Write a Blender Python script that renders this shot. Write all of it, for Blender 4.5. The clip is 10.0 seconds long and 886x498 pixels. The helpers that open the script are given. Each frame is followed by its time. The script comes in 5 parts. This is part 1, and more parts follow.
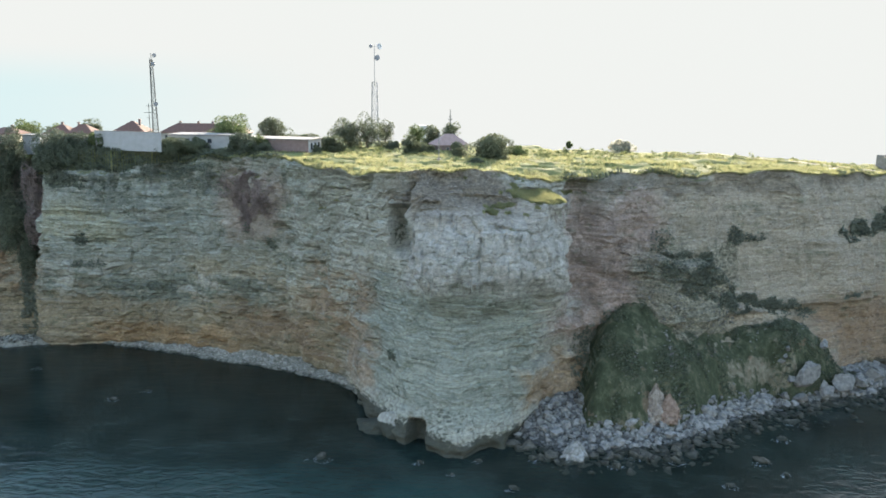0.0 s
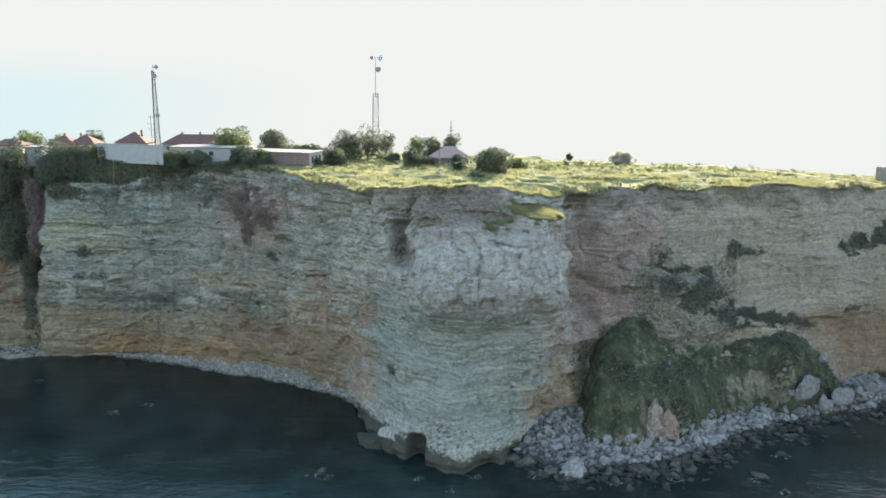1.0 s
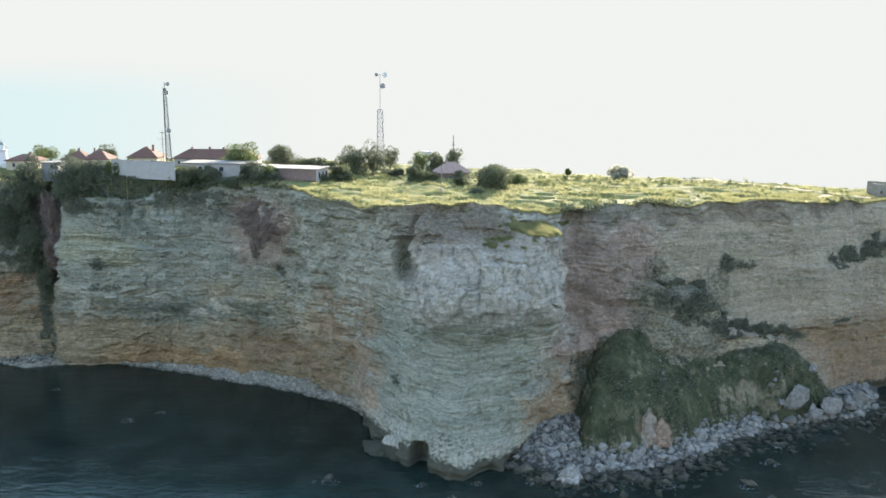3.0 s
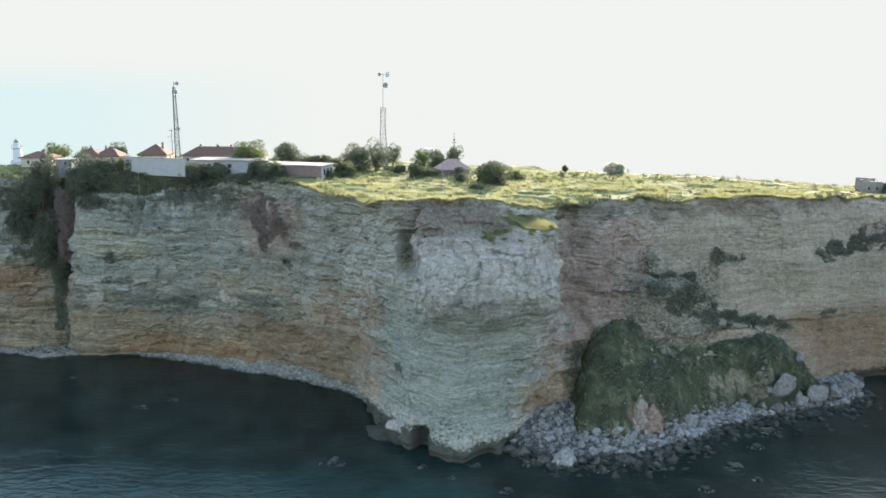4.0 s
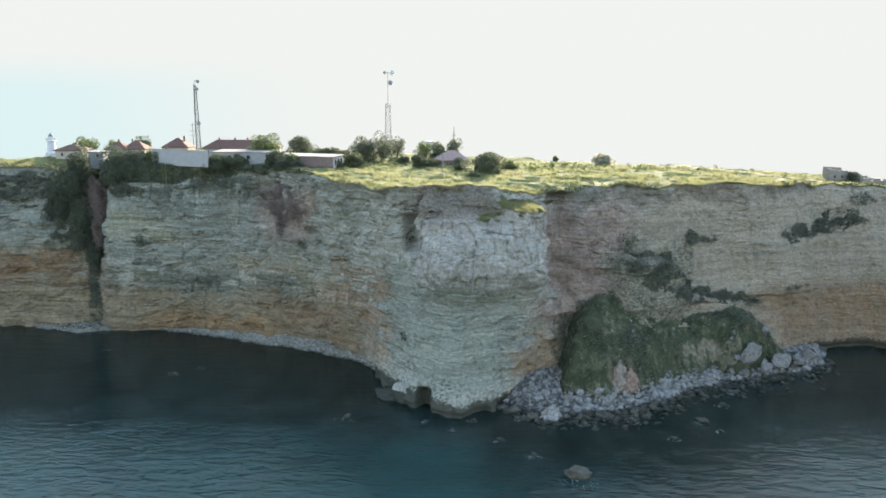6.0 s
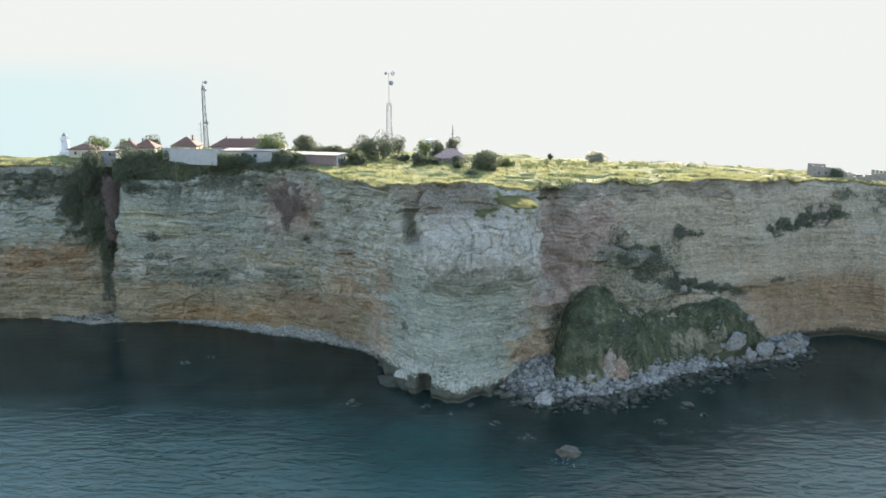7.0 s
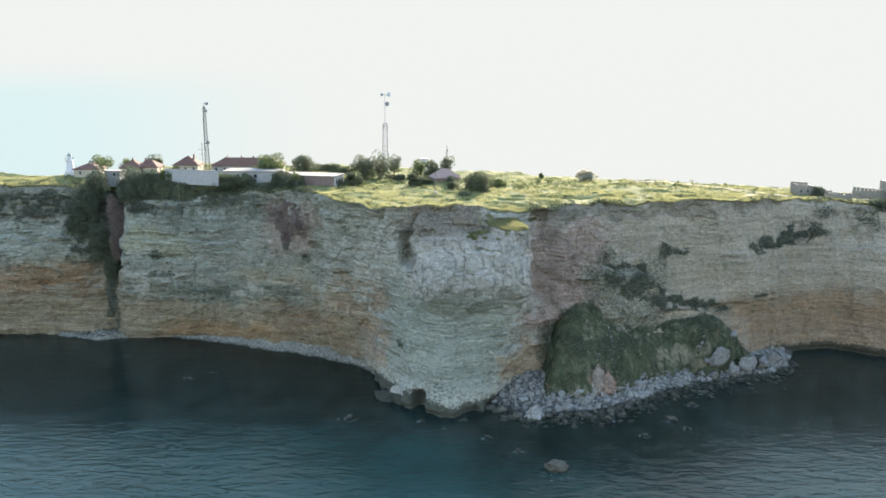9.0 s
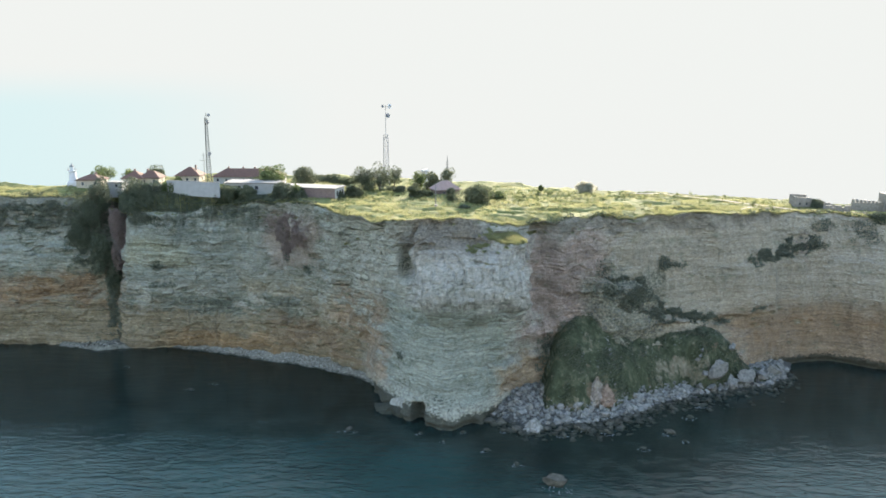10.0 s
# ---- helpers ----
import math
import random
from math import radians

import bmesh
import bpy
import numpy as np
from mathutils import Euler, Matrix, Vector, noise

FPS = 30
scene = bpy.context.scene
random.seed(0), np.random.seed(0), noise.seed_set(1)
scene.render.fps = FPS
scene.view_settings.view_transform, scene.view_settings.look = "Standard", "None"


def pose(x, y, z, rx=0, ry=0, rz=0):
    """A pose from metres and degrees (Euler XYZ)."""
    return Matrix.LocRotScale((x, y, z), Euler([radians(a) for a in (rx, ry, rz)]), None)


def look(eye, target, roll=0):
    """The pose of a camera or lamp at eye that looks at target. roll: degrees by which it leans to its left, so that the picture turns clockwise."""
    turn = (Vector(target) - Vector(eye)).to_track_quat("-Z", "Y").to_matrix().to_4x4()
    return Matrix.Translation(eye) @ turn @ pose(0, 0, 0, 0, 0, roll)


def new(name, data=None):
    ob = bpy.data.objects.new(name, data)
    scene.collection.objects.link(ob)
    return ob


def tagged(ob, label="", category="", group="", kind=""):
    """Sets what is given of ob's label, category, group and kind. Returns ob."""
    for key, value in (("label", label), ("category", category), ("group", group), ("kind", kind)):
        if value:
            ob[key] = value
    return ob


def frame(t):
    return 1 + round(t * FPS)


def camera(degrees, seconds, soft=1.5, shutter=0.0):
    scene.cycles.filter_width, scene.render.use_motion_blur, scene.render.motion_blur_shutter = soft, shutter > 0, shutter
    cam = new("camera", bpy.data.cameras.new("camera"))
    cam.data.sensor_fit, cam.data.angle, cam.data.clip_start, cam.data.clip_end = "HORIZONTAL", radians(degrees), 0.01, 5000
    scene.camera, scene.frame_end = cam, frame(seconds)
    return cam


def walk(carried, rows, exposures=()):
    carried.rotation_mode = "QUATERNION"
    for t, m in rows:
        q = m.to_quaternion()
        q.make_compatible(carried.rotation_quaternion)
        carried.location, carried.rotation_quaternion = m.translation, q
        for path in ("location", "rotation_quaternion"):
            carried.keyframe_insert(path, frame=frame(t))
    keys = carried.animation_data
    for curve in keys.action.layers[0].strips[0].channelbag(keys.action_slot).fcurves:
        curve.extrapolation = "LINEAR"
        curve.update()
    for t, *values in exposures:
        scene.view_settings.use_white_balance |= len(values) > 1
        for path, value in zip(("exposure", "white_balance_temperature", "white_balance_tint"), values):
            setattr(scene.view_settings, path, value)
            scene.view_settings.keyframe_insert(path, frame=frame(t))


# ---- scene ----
cam = camera(60.0, 10.0, 1.7)
EXPOSURES = [(0.0, 3.48, 7050, 14), (10.0, 3.48, 7050, 14)]
PATH = [
    (0, (-0.257, 4.494, 68.907), (-0.237, 6.451, 68.496), 0.6),
    (0.5, (-0.048, 4.346, 70.31), (-0.031, 6.304, 69.903), 0.6),
    (1, (0.096, 4.365, 71.83), (0.111, 6.323, 71.423), 0.6),
    (1.5, (0.221, 3.822, 73.257), (0.233, 5.782, 72.859), 0.5),
    (2, (0.557, 2.857, 74.641), (0.563, 4.817, 74.245), 0.5),
    (2.5, (0.466, 1.033, 75.354), (0.471, 2.993, 74.957), 0.5),
    (4, (0.934, -8.912, 76.045), (0.932, -6.953, 75.641), 0.5),
    (4.5, (0.922, -13.533, 76.329), (0.92, -11.575, 75.922), 0.4),
    (5, (1.024, -18.525, 76.545), (1.021, -16.568, 76.134), 0.4),
    (5.5, (1.273, -24.049, 76.667), (1.267, -22.092, 76.254), 0.4),
    (7, (1.933, -39.81, 78.871), (1.924, -37.857, 78.44), 0.2),
    (7.5, (2.447, -43.01, 80.127), (2.438, -41.056, 79.699), 0.1),
    (8, (2.724, -45.157, 81.665), (2.718, -43.203, 81.238), 0.0),
    (8.5, (2.645, -46.173, 83.245), (2.642, -44.218, 82.823), 0.1),
    (9, (2.881, -46.747, 84.788), (2.879, -44.791, 84.368), 0.1),
    (9.5, (3.233, -46.99, 86.073), (3.229, -45.035, 85.655), 0.1),
    (10, (3.385, -47.444, 87.207), (3.379, -45.486, 86.8), 0.2),
]
walk(cam, [(t, look(eye, target, roll)) for t, eye, target, roll in PATH], EXPOSURES)

# ---- light ----
SUN_AZ, SUN_EL = 18.0, 19.0          # degrees right of +y, and above the horizon
world = bpy.data.worlds.new("sky")
scene.world = world
world.use_nodes = True
wn = world.node_tree
sky = wn.nodes.new("ShaderNodeTexSky")
sky.sky_type, sky.sun_disc = "NISHITA", False
sky.sun_elevation, sky.sun_rotation = radians(SUN_EL), radians(SUN_AZ)
sky.air_density, sky.dust_density, sky.ozone_density = 1.0, 0.7, 2.0
# the glow round the sun is softened by thin haze
hz = wn.nodes.new("ShaderNodeVectorMath")
hz.operation = "MINIMUM"
hz.inputs[1].default_value = (2.4, 2.65, 3.0)
wn.links.new(sky.outputs[0], hz.inputs[0])
wn.links.new(hz.outputs[0], wn.nodes["Background"].inputs[0])
wn.nodes["Background"].inputs[1].default_value = 0.1
sun = new("sun", bpy.data.lights.new("sun", "SUN"))
sun.data.energy, sun.data.angle, sun.data.color = 2.2, radians(0.6), (1.0, 0.93, 0.8)
_d = Vector((math.sin(radians(SUN_AZ)) * math.cos(radians(SUN_EL)), math.cos(radians(SUN_AZ)) * math.cos(radians(SUN_EL)), math.sin(radians(SUN_EL))))
sun.matrix_world = look(_d * 400, (0, 0, 0))


# ---- small tools ----
def vnoise(x, y, z, seed=0):
    """Value noise on arrays, -1 to 1."""
    x, y, z = np.broadcast_arrays(np.asarray(x, float), np.asarray(y, float), np.asarray(z, float))
    xi, yi, zi = np.floor(x).astype(np.int64), np.floor(y).astype(np.int64), np.floor(z).astype(np.int64)
    fx, fy, fz = x - xi, y - yi, z - zi
    fx, fy, fz = (f * f * (3 - 2 * f) for f in (fx, fy, fz))

    def h(a, b, c):
        n = (a * 374761393 + b * 668265263 + c * 2147483647 + seed * 974634777) & 0xFFFFFFFF
        n = ((n ^ (n >> 13)) * 1274126177) & 0xFFFFFFFF
        n = ((n ^ (n >> 16)) * 2246822519) & 0xFFFFFFFF
        return ((n ^ (n >> 15)) & 0xFFFF) / 32767.5 - 1
    out = 0
    for dx in (0, 1):
        for dy in (0, 1):
            for dz in (0, 1):
                w = (fx if dx else 1 - fx) * (fy if dy else 1 - fy) * (fz if dz else 1 - fz)
                out = out + w * h(xi + dx, yi + dy, zi + dz)
    return out


def fbm(x, y, z, seed=0, octaves=4, gain=0.5):
    out, a, f = 0, 1.0, 1.0
    for k in range(octaves):
        out = out + a * vnoise(x * f, y * f, z * f, seed + 17 * k)
        a, f = a * gain, f * 2.03
    return out


def quads_mesh(name, V, F, mat, smooth=False):
    """A mesh from numpy arrays of corners and of faces of one size."""
    me = bpy.data.meshes.new(name)
    V, F = np.ascontiguousarray(V, np.float32), np.ascontiguousarray(F, np.int32)
    n, k = F.shape
    me.vertices.add(len(V)); me.vertices.foreach_set("co", V.ravel())
    me.loops.add(n * k); me.loops.foreach_set("vertex_index", F.ravel())
    me.polygons.add(n); me.polygons.foreach_set("loop_start", np.arange(0, n * k, k, dtype=np.int32))
    me.materials.append(mat)
    me.update(calc_edges=True)
    me.polygons.foreach_set("use_smooth", np.full(n, smooth))
    return me


def grid_faces(nu, nv):
    a = (np.arange(nu - 1)[:, None] * nv + np.arange(nv - 1)[None, :]).ravel()
    return np.stack([a, a + nv, a + nv + 1, a + 1], 1)


def part(name, bm, material, parent, label="", smooth=False):
    me = bpy.data.meshes.new(name)
    bmesh.ops.recalc_face_normals(bm, faces=bm.faces)
    bm.to_mesh(me)
    bm.free()
    me.materials.append(material)
    if smooth:
        me.polygons.foreach_set("use_smooth", [True] * len(me.polygons))
    ob = new(name, me)
    if parent:
        ob.parent = parent
    return tagged(ob, label)


def empty(name, m, label, category, group="", kind=""):
    ob = new(name)
    ob.matrix_world = m
    return tagged(ob, label, category, group, kind)


def box(bm, x0, y0, z0, x1, y1, z1, bevel=0.0):
    g = bmesh.ops.create_cube(bm, size=1.0)
    bmesh.ops.transform(bm, verts=g["verts"], matrix=Matrix.Translation(((x0 + x1) / 2, (y0 + y1) / 2, (z0 + z1) / 2)) @ Matrix.Diagonal((x1 - x0, y1 - y0, z1 - z0, 1)))
    if bevel:
        bmesh.ops.bevel(bm, geom=list({e for v in g["verts"] for e in v.link_edges}), offset=bevel, segments=1, affect="EDGES")
    return bm


def rod(bm, a, b, r0, r1=None, n=6):
    a, b = Vector(a), Vector(b)
    m = Matrix.Translation((a + b) / 2) @ (b - a).to_track_quat("Z", "Y").to_matrix().to_4x4()
    bmesh.ops.create_cone(bm, cap_ends=True, segments=n, radius1=r0, radius2=r0 if r1 is None else r1, depth=(b - a).length, matrix=m)
    return bm


# ---- materials ----
def material(name, rough=0.9):
    m = bpy.data.materials.new(name)
    m.use_nodes = True
    t = m.node_tree
    b = t.nodes["Principled BSDF"]
    b.inputs["Roughness"].default_value = rough
    b.inputs["Specular IOR Level"].default_value = 0.3
    return m, t, b


def nd(t, kind, **kw):
    n = t.nodes.new(kind)
    for k, v in kw.items():
        if k == "op":
            n.operation = v
        elif k == "blend":
            n.data_type, n.blend_type = "RGBA", v
        elif k == "scale":
            n.inputs["Scale"].default_value = v
        elif k == "detail":
            n.inputs["Detail"].default_value = v
    return n


def tex(t, coords, scale, detail=4.0, stretch=(1, 1, 1), rough=0.6):
    mp = nd(t, "ShaderNodeMapping")
    mp.inputs["Scale"].default_value = stretch
    t.links.new(coords, mp.inputs[0])
    n = nd(t, "ShaderNodeTexNoise", scale=scale, detail=detail)
    n.inputs["Roughness"].default_value = rough
    t.links.new(mp.outputs[0], n.inputs["Vector"])
    return n.outputs["Fac"]


def ramp(t, fac, *stops):
    r = nd(t, "ShaderNodeValToRGB")
    e = r.color_ramp.elements
    while len(e) < len(stops):
        e.new(0.5)
    for q, (p, c) in zip(e, stops):
        q.position, q.color = p, (*c, 1) if len(c) == 3 else c
    t.links.new(fac, r.inputs[0])
    return r.outputs[0]


def mix(t, fac, a, b, blend="MIX"):
    n = nd(t, "ShaderNodeMix", blend=blend)
    for sock, v in ((n.inputs[0], fac), (n.inputs[6], a), (n.inputs[7], b)):
        if isinstance(v, (int, float)):
            sock.default_value = v
        elif isinstance(v, tuple):
            sock.default_value = (*v, 1)
        else:
            t.links.new(v, sock)
    return n.outputs[2]


def calc(t, op, a, b=0.0, clamp=False):
    n = nd(t, "ShaderNodeMath", op=op)
    n.use_clamp = clamp
    for sock, v in zip(n.inputs, (a, b)):
        if isinstance(v, (int, float)):
            sock.default_value = v
        else:
            t.links.new(v, sock)
    return n.outputs[0]


def span(t, v, lo, hi):
    n = nd(t, "ShaderNodeMapRange")
    n.interpolation_type = "SMOOTHSTEP"
    n.inputs[1].default_value, n.inputs[2].default_value = lo, hi
    t.links.new(v, n.inputs[0])
    return n.outputs[0]


def bump(t, b, height, strength, distance):
    n = nd(t, "ShaderNodeBump")
    n.inputs["Strength"].default_value, n.inputs["Distance"].default_value = strength, distance
    t.links.new(height, n.inputs["Height"])
    t.links.new(n.outputs[0], b.inputs["Normal"])


def simple(name, col, rough=0.85, var=0.25, size=1.5, metal=0.0, relief=0.0):
    m, t, b = material(name, rough)
    g = nd(t, "ShaderNodeTexCoord").outputs["Object"]
    a = tex(t, g, size, 5)
    c = tex(t, g, size * 7, 3)
    f = calc(t, "ADD", calc(t, "MULTIPLY", a, 0.65), calc(t, "MULTIPLY", c, 0.35))
    lo, hi = tuple(v * (1 - var) for v in col), tuple(min(v * (1 + var), 0.9) for v in col)
    t.links.new(ramp(t, f, (0.35, lo), (0.65, hi)), b.inputs["Base Color"])
    b.inputs["Metallic"].default_value = metal
    if relief:
        bump(t, b, f, 0.5, relief)
    return m


def cliff_rock():
    m, t, b = material("limestone", 0.95)
    b.inputs["Specular IOR Level"].default_value = 0.12
    geo = nd(t, "ShaderNodeNewGeometry")
    g = geo.outputs["Position"]
    sep = nd(t, "ShaderNodeSeparateXYZ")
    t.links.new(g, sep.inputs[0])
    X, Z = sep.outputs[0], sep.outputs[2]
    nor = nd(t, "ShaderNodeSeparateXYZ")
    t.links.new(geo.outputs["True Normal"], nor.inputs[0])

    def bent(scale, detail, amount):
        n = nd(t, "ShaderNodeTexNoise", scale=scale, detail=detail)
        n.inputs["Roughness"].default_value = 0.65
        t.links.new(g, n.inputs["Vector"])
        c = nd(t, "ShaderNodeVectorMath", op="SUBTRACT")
        t.links.new(n.outputs["Color"], c.inputs[0])
        c.inputs[1].default_value = (0.5, 0.5, 0.5)
        v = nd(t, "ShaderNodeVectorMath", op="MULTIPLY_ADD")
        t.links.new(c.outputs[0], v.inputs[0])
        v.inputs[1].default_value = amount
        t.links.new(g, v.inputs[2])
        return v.outputs[0]

    q = bent(0.09, 3, (5, 5, 2.2))                     # beds waver a little
    w = bent(0.11, 7, (22, 22, 15))                    # ragged outlines for the stains
    ws = nd(t, "ShaderNodeSeparateXYZ")
    t.links.new(w, ws.inputs[0])
    XW, ZW = ws.outputs[0], ws.outputs[2]

    def zone(x0, x1, z0, z1, fx=4.0, fz=2.5):
        a = calc(t, "MULTIPLY", span(t, XW, x0 - fx, x0 + fx), span(t, XW, x1 + fx, x1 - fx))
        c = calc(t, "MULTIPLY", span(t, ZW, z0 - fz, z0 + fz), span(t, ZW, z1 + fz, z1 - fz))
        return calc(t, "MULTIPLY", a, c)

    beds = tex(t, q, 1.0, 7, (0.015, 0.015, 0.42), 0.7)
    thin = tex(t, q, 1.0, 7, (0.07, 0.07, 2.1), 0.72)
    mott = tex(t, q, 0.16, 7, (1, 1, 1.6), 0.72)
    patch = tex(t, q, 0.075, 7, (1, 1, 2.2), 0.7)
    speck = tex(t, g, 1.1, 6, (1, 1, 1.5), 0.75)

    def lay(mask, amount, dark, light, by=None, thr=None):
        nonlocal col
        f = mask
        if thr:
            f = calc(t, "MULTIPLY", f, span(t, patch, thr[0], thr[1]))
        mid = tuple((p + r) / 2 for p, r in zip(dark, light))
        col = mix(t, calc(t, "MULTIPLY", f, amount), col, ramp(t, by or thin, (0.33, dark), (0.5, mid), (0.67, light)))

    # grey limestone in beds
    col = ramp(t, beds, (0.32, (0.20, 0.198, 0.165)), (0.42, (0.31, 0.31, 0.27)), (0.5, (0.245, 0.243, 0.205)), (0.57, (0.37, 0.37, 0.33)), (0.68, (0.25, 0.245, 0.205)))
    col = mix(t, 0.5, col, ramp(t, mott, (0.34, (0.19, 0.188, 0.155)), (0.5, (0.30, 0.298, 0.26)), (0.66, (0.43, 0.43, 0.39))))
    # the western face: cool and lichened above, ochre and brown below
    lay(zone(-160, -24, 22, 60, 9, 4), 0.75, (0.115, 0.13, 0.108), (0.25, 0.268, 0.228), thr=(0.30, 0.52))
    lay(zone(-300, -112, 39, 60, 3, 2), 0.8, (0.085, 0.084, 0.066), (0.20, 0.193, 0.158), mott)
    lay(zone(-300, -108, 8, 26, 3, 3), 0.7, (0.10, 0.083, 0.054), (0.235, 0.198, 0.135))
    lay(zone(-105, -82, 29, 37.5, 3, 2), 0.6, (0.18, 0.178, 0.12), (0.32, 0.315, 0.225))
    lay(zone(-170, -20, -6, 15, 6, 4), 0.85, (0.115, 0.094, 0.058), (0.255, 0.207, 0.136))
    lay(zone(-92, -50, 0, 6.5, 6, 1.5), 0.75, (0.16, 0.105, 0.056), (0.32, 0.215, 0.122))
    lay(zone(-66, -18, 8, 26, 6, 4), 0.6, (0.19, 0.155, 0.10), (0.35, 0.295, 0.205), thr=(0.40, 0.54))
    lay(zone(-180, -106, 15, 24, 3, 2), 0.8, (0.11, 0.065, 0.036), (0.27, 0.175, 0.10), thr=(0.38, 0.54))
    # dark grey-green band: shade along the set-back beds, painted into the rock colour
    lay(zone(-107, -42, 13.5, 20.5, 5, 1.6), 0.85, (0.07, 0.082, 0.066), (0.18, 0.195, 0.16), thr=(0.38, 0.49))
    lay(zone(-52, -30, 5, 14, 4, 3), 0.75, (0.11, 0.078, 0.052), (0.25, 0.18, 0.12), mott)
    # rusty stains under the creeper and beside the headland
    lay(zone(-56, -36, 31, 49, 4, 4), 0.65, (0.155, 0.115, 0.092), (0.30, 0.225, 0.185), mott)
    lay(zone(-31, -11, 4, 30, 3, 4), 0.75, (0.145, 0.10, 0.068), (0.31, 0.225, 0.155), mott, (0.42, 0.52))
    # the headland: a pale massive bed over a grey-green toe with a bleached rim
    lay(zone(-14, 20, 3, 31, 3, 3), 0.75, (0.135, 0.157, 0.132), (0.26, 0.287, 0.247))
    lay(zone(-16, 18, 1, 6.5, 3, 1.5), 0.6, (0.21, 0.212, 0.18), (0.38, 0.38, 0.33), speck)
    lay(zone(-7, 26, 30, 48, 2, 3), 0.65, (0.23, 0.222, 0.207), (0.45, 0.435, 0.415), tex(t, g, 0.9, 7, (1, 1, 0.35), 0.7))
    lay(zone(-6, 27, 43.5, 47, 2, 1), 0.55, (0.19, 0.17, 0.14), (0.35, 0.315, 0.265))
    pits = calc(t, "MULTIPLY", zone(-13, 18, 2.5, 8.5, 3, 1.5), span(t, tex(t, g, 1.1, 5, (0.9, 0.9, 1.6), 0.7), 0.53, 0.60))
    pits = calc(t, "MULTIPLY", pits, span(t, tex(t, g, 0.2, 4), 0.44, 0.56))
    col = mix(t, calc(t, "MULTIPLY", pits, 0.85), col, (0.05, 0.056, 0.045))
    # the red recess behind it
    lay(zone(27, 52, 15, 47, 3, 4), 0.8, (0.17, 0.12, 0.098), (0.33, 0.24, 0.205), mott)
    lay(zone(17, 37, 3, 12.5, 3, 2), 0.8, (0.20, 0.135, 0.082), (0.36, 0.26, 0.165), mott)
    # the eastern face: buff thin straight beds over an orange foot
    lay(zone(50, 420, 10, 60, 7, 4), 0.85, (0.19, 0.16, 0.12), (0.335, 0.29, 0.225), tex(t, q, 1.0, 7, (0.03, 0.03, 1.2), 0.75))
    lay(zone(90, 420, -6, 19, 9, 5), 0.75, (0.115, 0.07, 0.04), (0.25, 0.158, 0.09))
    lay(zone(44, 70, 14, 34, 3, 2), 0.85, (0.055, 0.058, 0.04), (0.26, 0.247, 0.195), speck)
    # earthy stain along the brow, dark enough to paint in the overhang's shade
    lay(zone(27, 420, 46.6, 70, 3, 0.9), 0.75, (0.085, 0.072, 0.055), (0.19, 0.165, 0.13), mott, (0.36, 0.48))
    # earth of the chute that breaks the headland's brow
    ch = calc(t, "MULTIPLY", span(t, Z, 44.0, 47.5), calc(t, "MULTIPLY", span(t, XW, -12.0, -5.0), span(t, XW, 20.0, 13.0)))
    col = mix(t, calc(t, "MULTIPLY", ch, 0.9), col, ramp(t, speck, (0.35, (0.085, 0.068, 0.05)), (0.65, (0.175, 0.145, 0.11))))
    # lamination, blotches, lichen, drip streaks
    col = mix(t, 0.28, col, ramp(t, thin, (0.32, (0.25, 0.245, 0.23)), (0.5, (0.5, 0.5, 0.49)), (0.68, (0.70, 0.70, 0.68))), "OVERLAY")
    col = mix(t, 0.5, col, ramp(t, speck, (0.34, (0.24, 0.235, 0.225)), (0.5, (0.5, 0.5, 0.5)), (0.66, (0.74, 0.74, 0.72))), "OVERLAY")
    moss = span(t, tex(t, q, 0.14, 7, (1, 1, 2.2), 0.75), 0.55, 0.66)
    col = mix(t, calc(t, "MULTIPLY", moss, 0.6), col, ramp(t, speck, (0.35, (0.07, 0.08, 0.055)), (0.65, (0.18, 0.19, 0.135))))
    streak = span(t, tex(t, g, 0.45, 6, (1, 1, 0.2), 0.7), 0.58, 0.72)
    col = mix(t, calc(t, "MULTIPLY", streak, 0.5), col, (0.10, 0.095, 0.078))
    # cracks, pits and pale chips
    vor = nd(t, "ShaderNodeTexVoronoi", scale=0.8)
    vor.feature = "DISTANCE_TO_EDGE"
    mp = nd(t, "ShaderNodeMapping")
    mp.inputs["Scale"].default_value = (0.5, 0.5, 1.1)
    t.links.new(q, mp.inputs[0])
    t.links.new(mp.outputs[0], vor.inputs["Vector"])
    crack = calc(t, "MULTIPLY", span(t, vor.outputs["Distance"], 0.05, 0.0), span(t, tex(t, g, 0.3, 4), 0.50, 0.64))
    col = mix(t, calc(t, "MULTIPLY", crack, 0.55), col, (0.06, 0.055, 0.045))
    fleck = tex(t, g, 1.5, 5, (0.8, 0.8, 1.9), 0.7)
    col = mix(t, calc(t, "MULTIPLY", span(t, fleck, 0.60, 0.67), 0.65), col, (0.06, 0.058, 0.046))
    col = mix(t, calc(t, "MULTIPLY", span(t, fleck, 0.40, 0.33), 0.4), col, (0.52, 0.51, 0.47))
    col = mix(t, 1.0, col, (0.96, 0.93, 0.86), "MULTIPLY")
    # turf on the ledges
    turf = calc(t, "MULTIPLY", span(t, nor.outputs[2], 0.86, 0.95), calc(t, "MULTIPLY", span(t, Z, 40.0, 45.0), calc(t, "MAXIMUM", span(t, X, 8.0, 13.0), calc(t, "MAXIMUM", span(t, X, -9.0, -12.0), span(t, Z, 50.6, 51.6)))))
    col = mix(t, turf, col, ramp(t, speck, (0.3, (0.05, 0.06, 0.024)), (0.7, (0.145, 0.135, 0.062))))
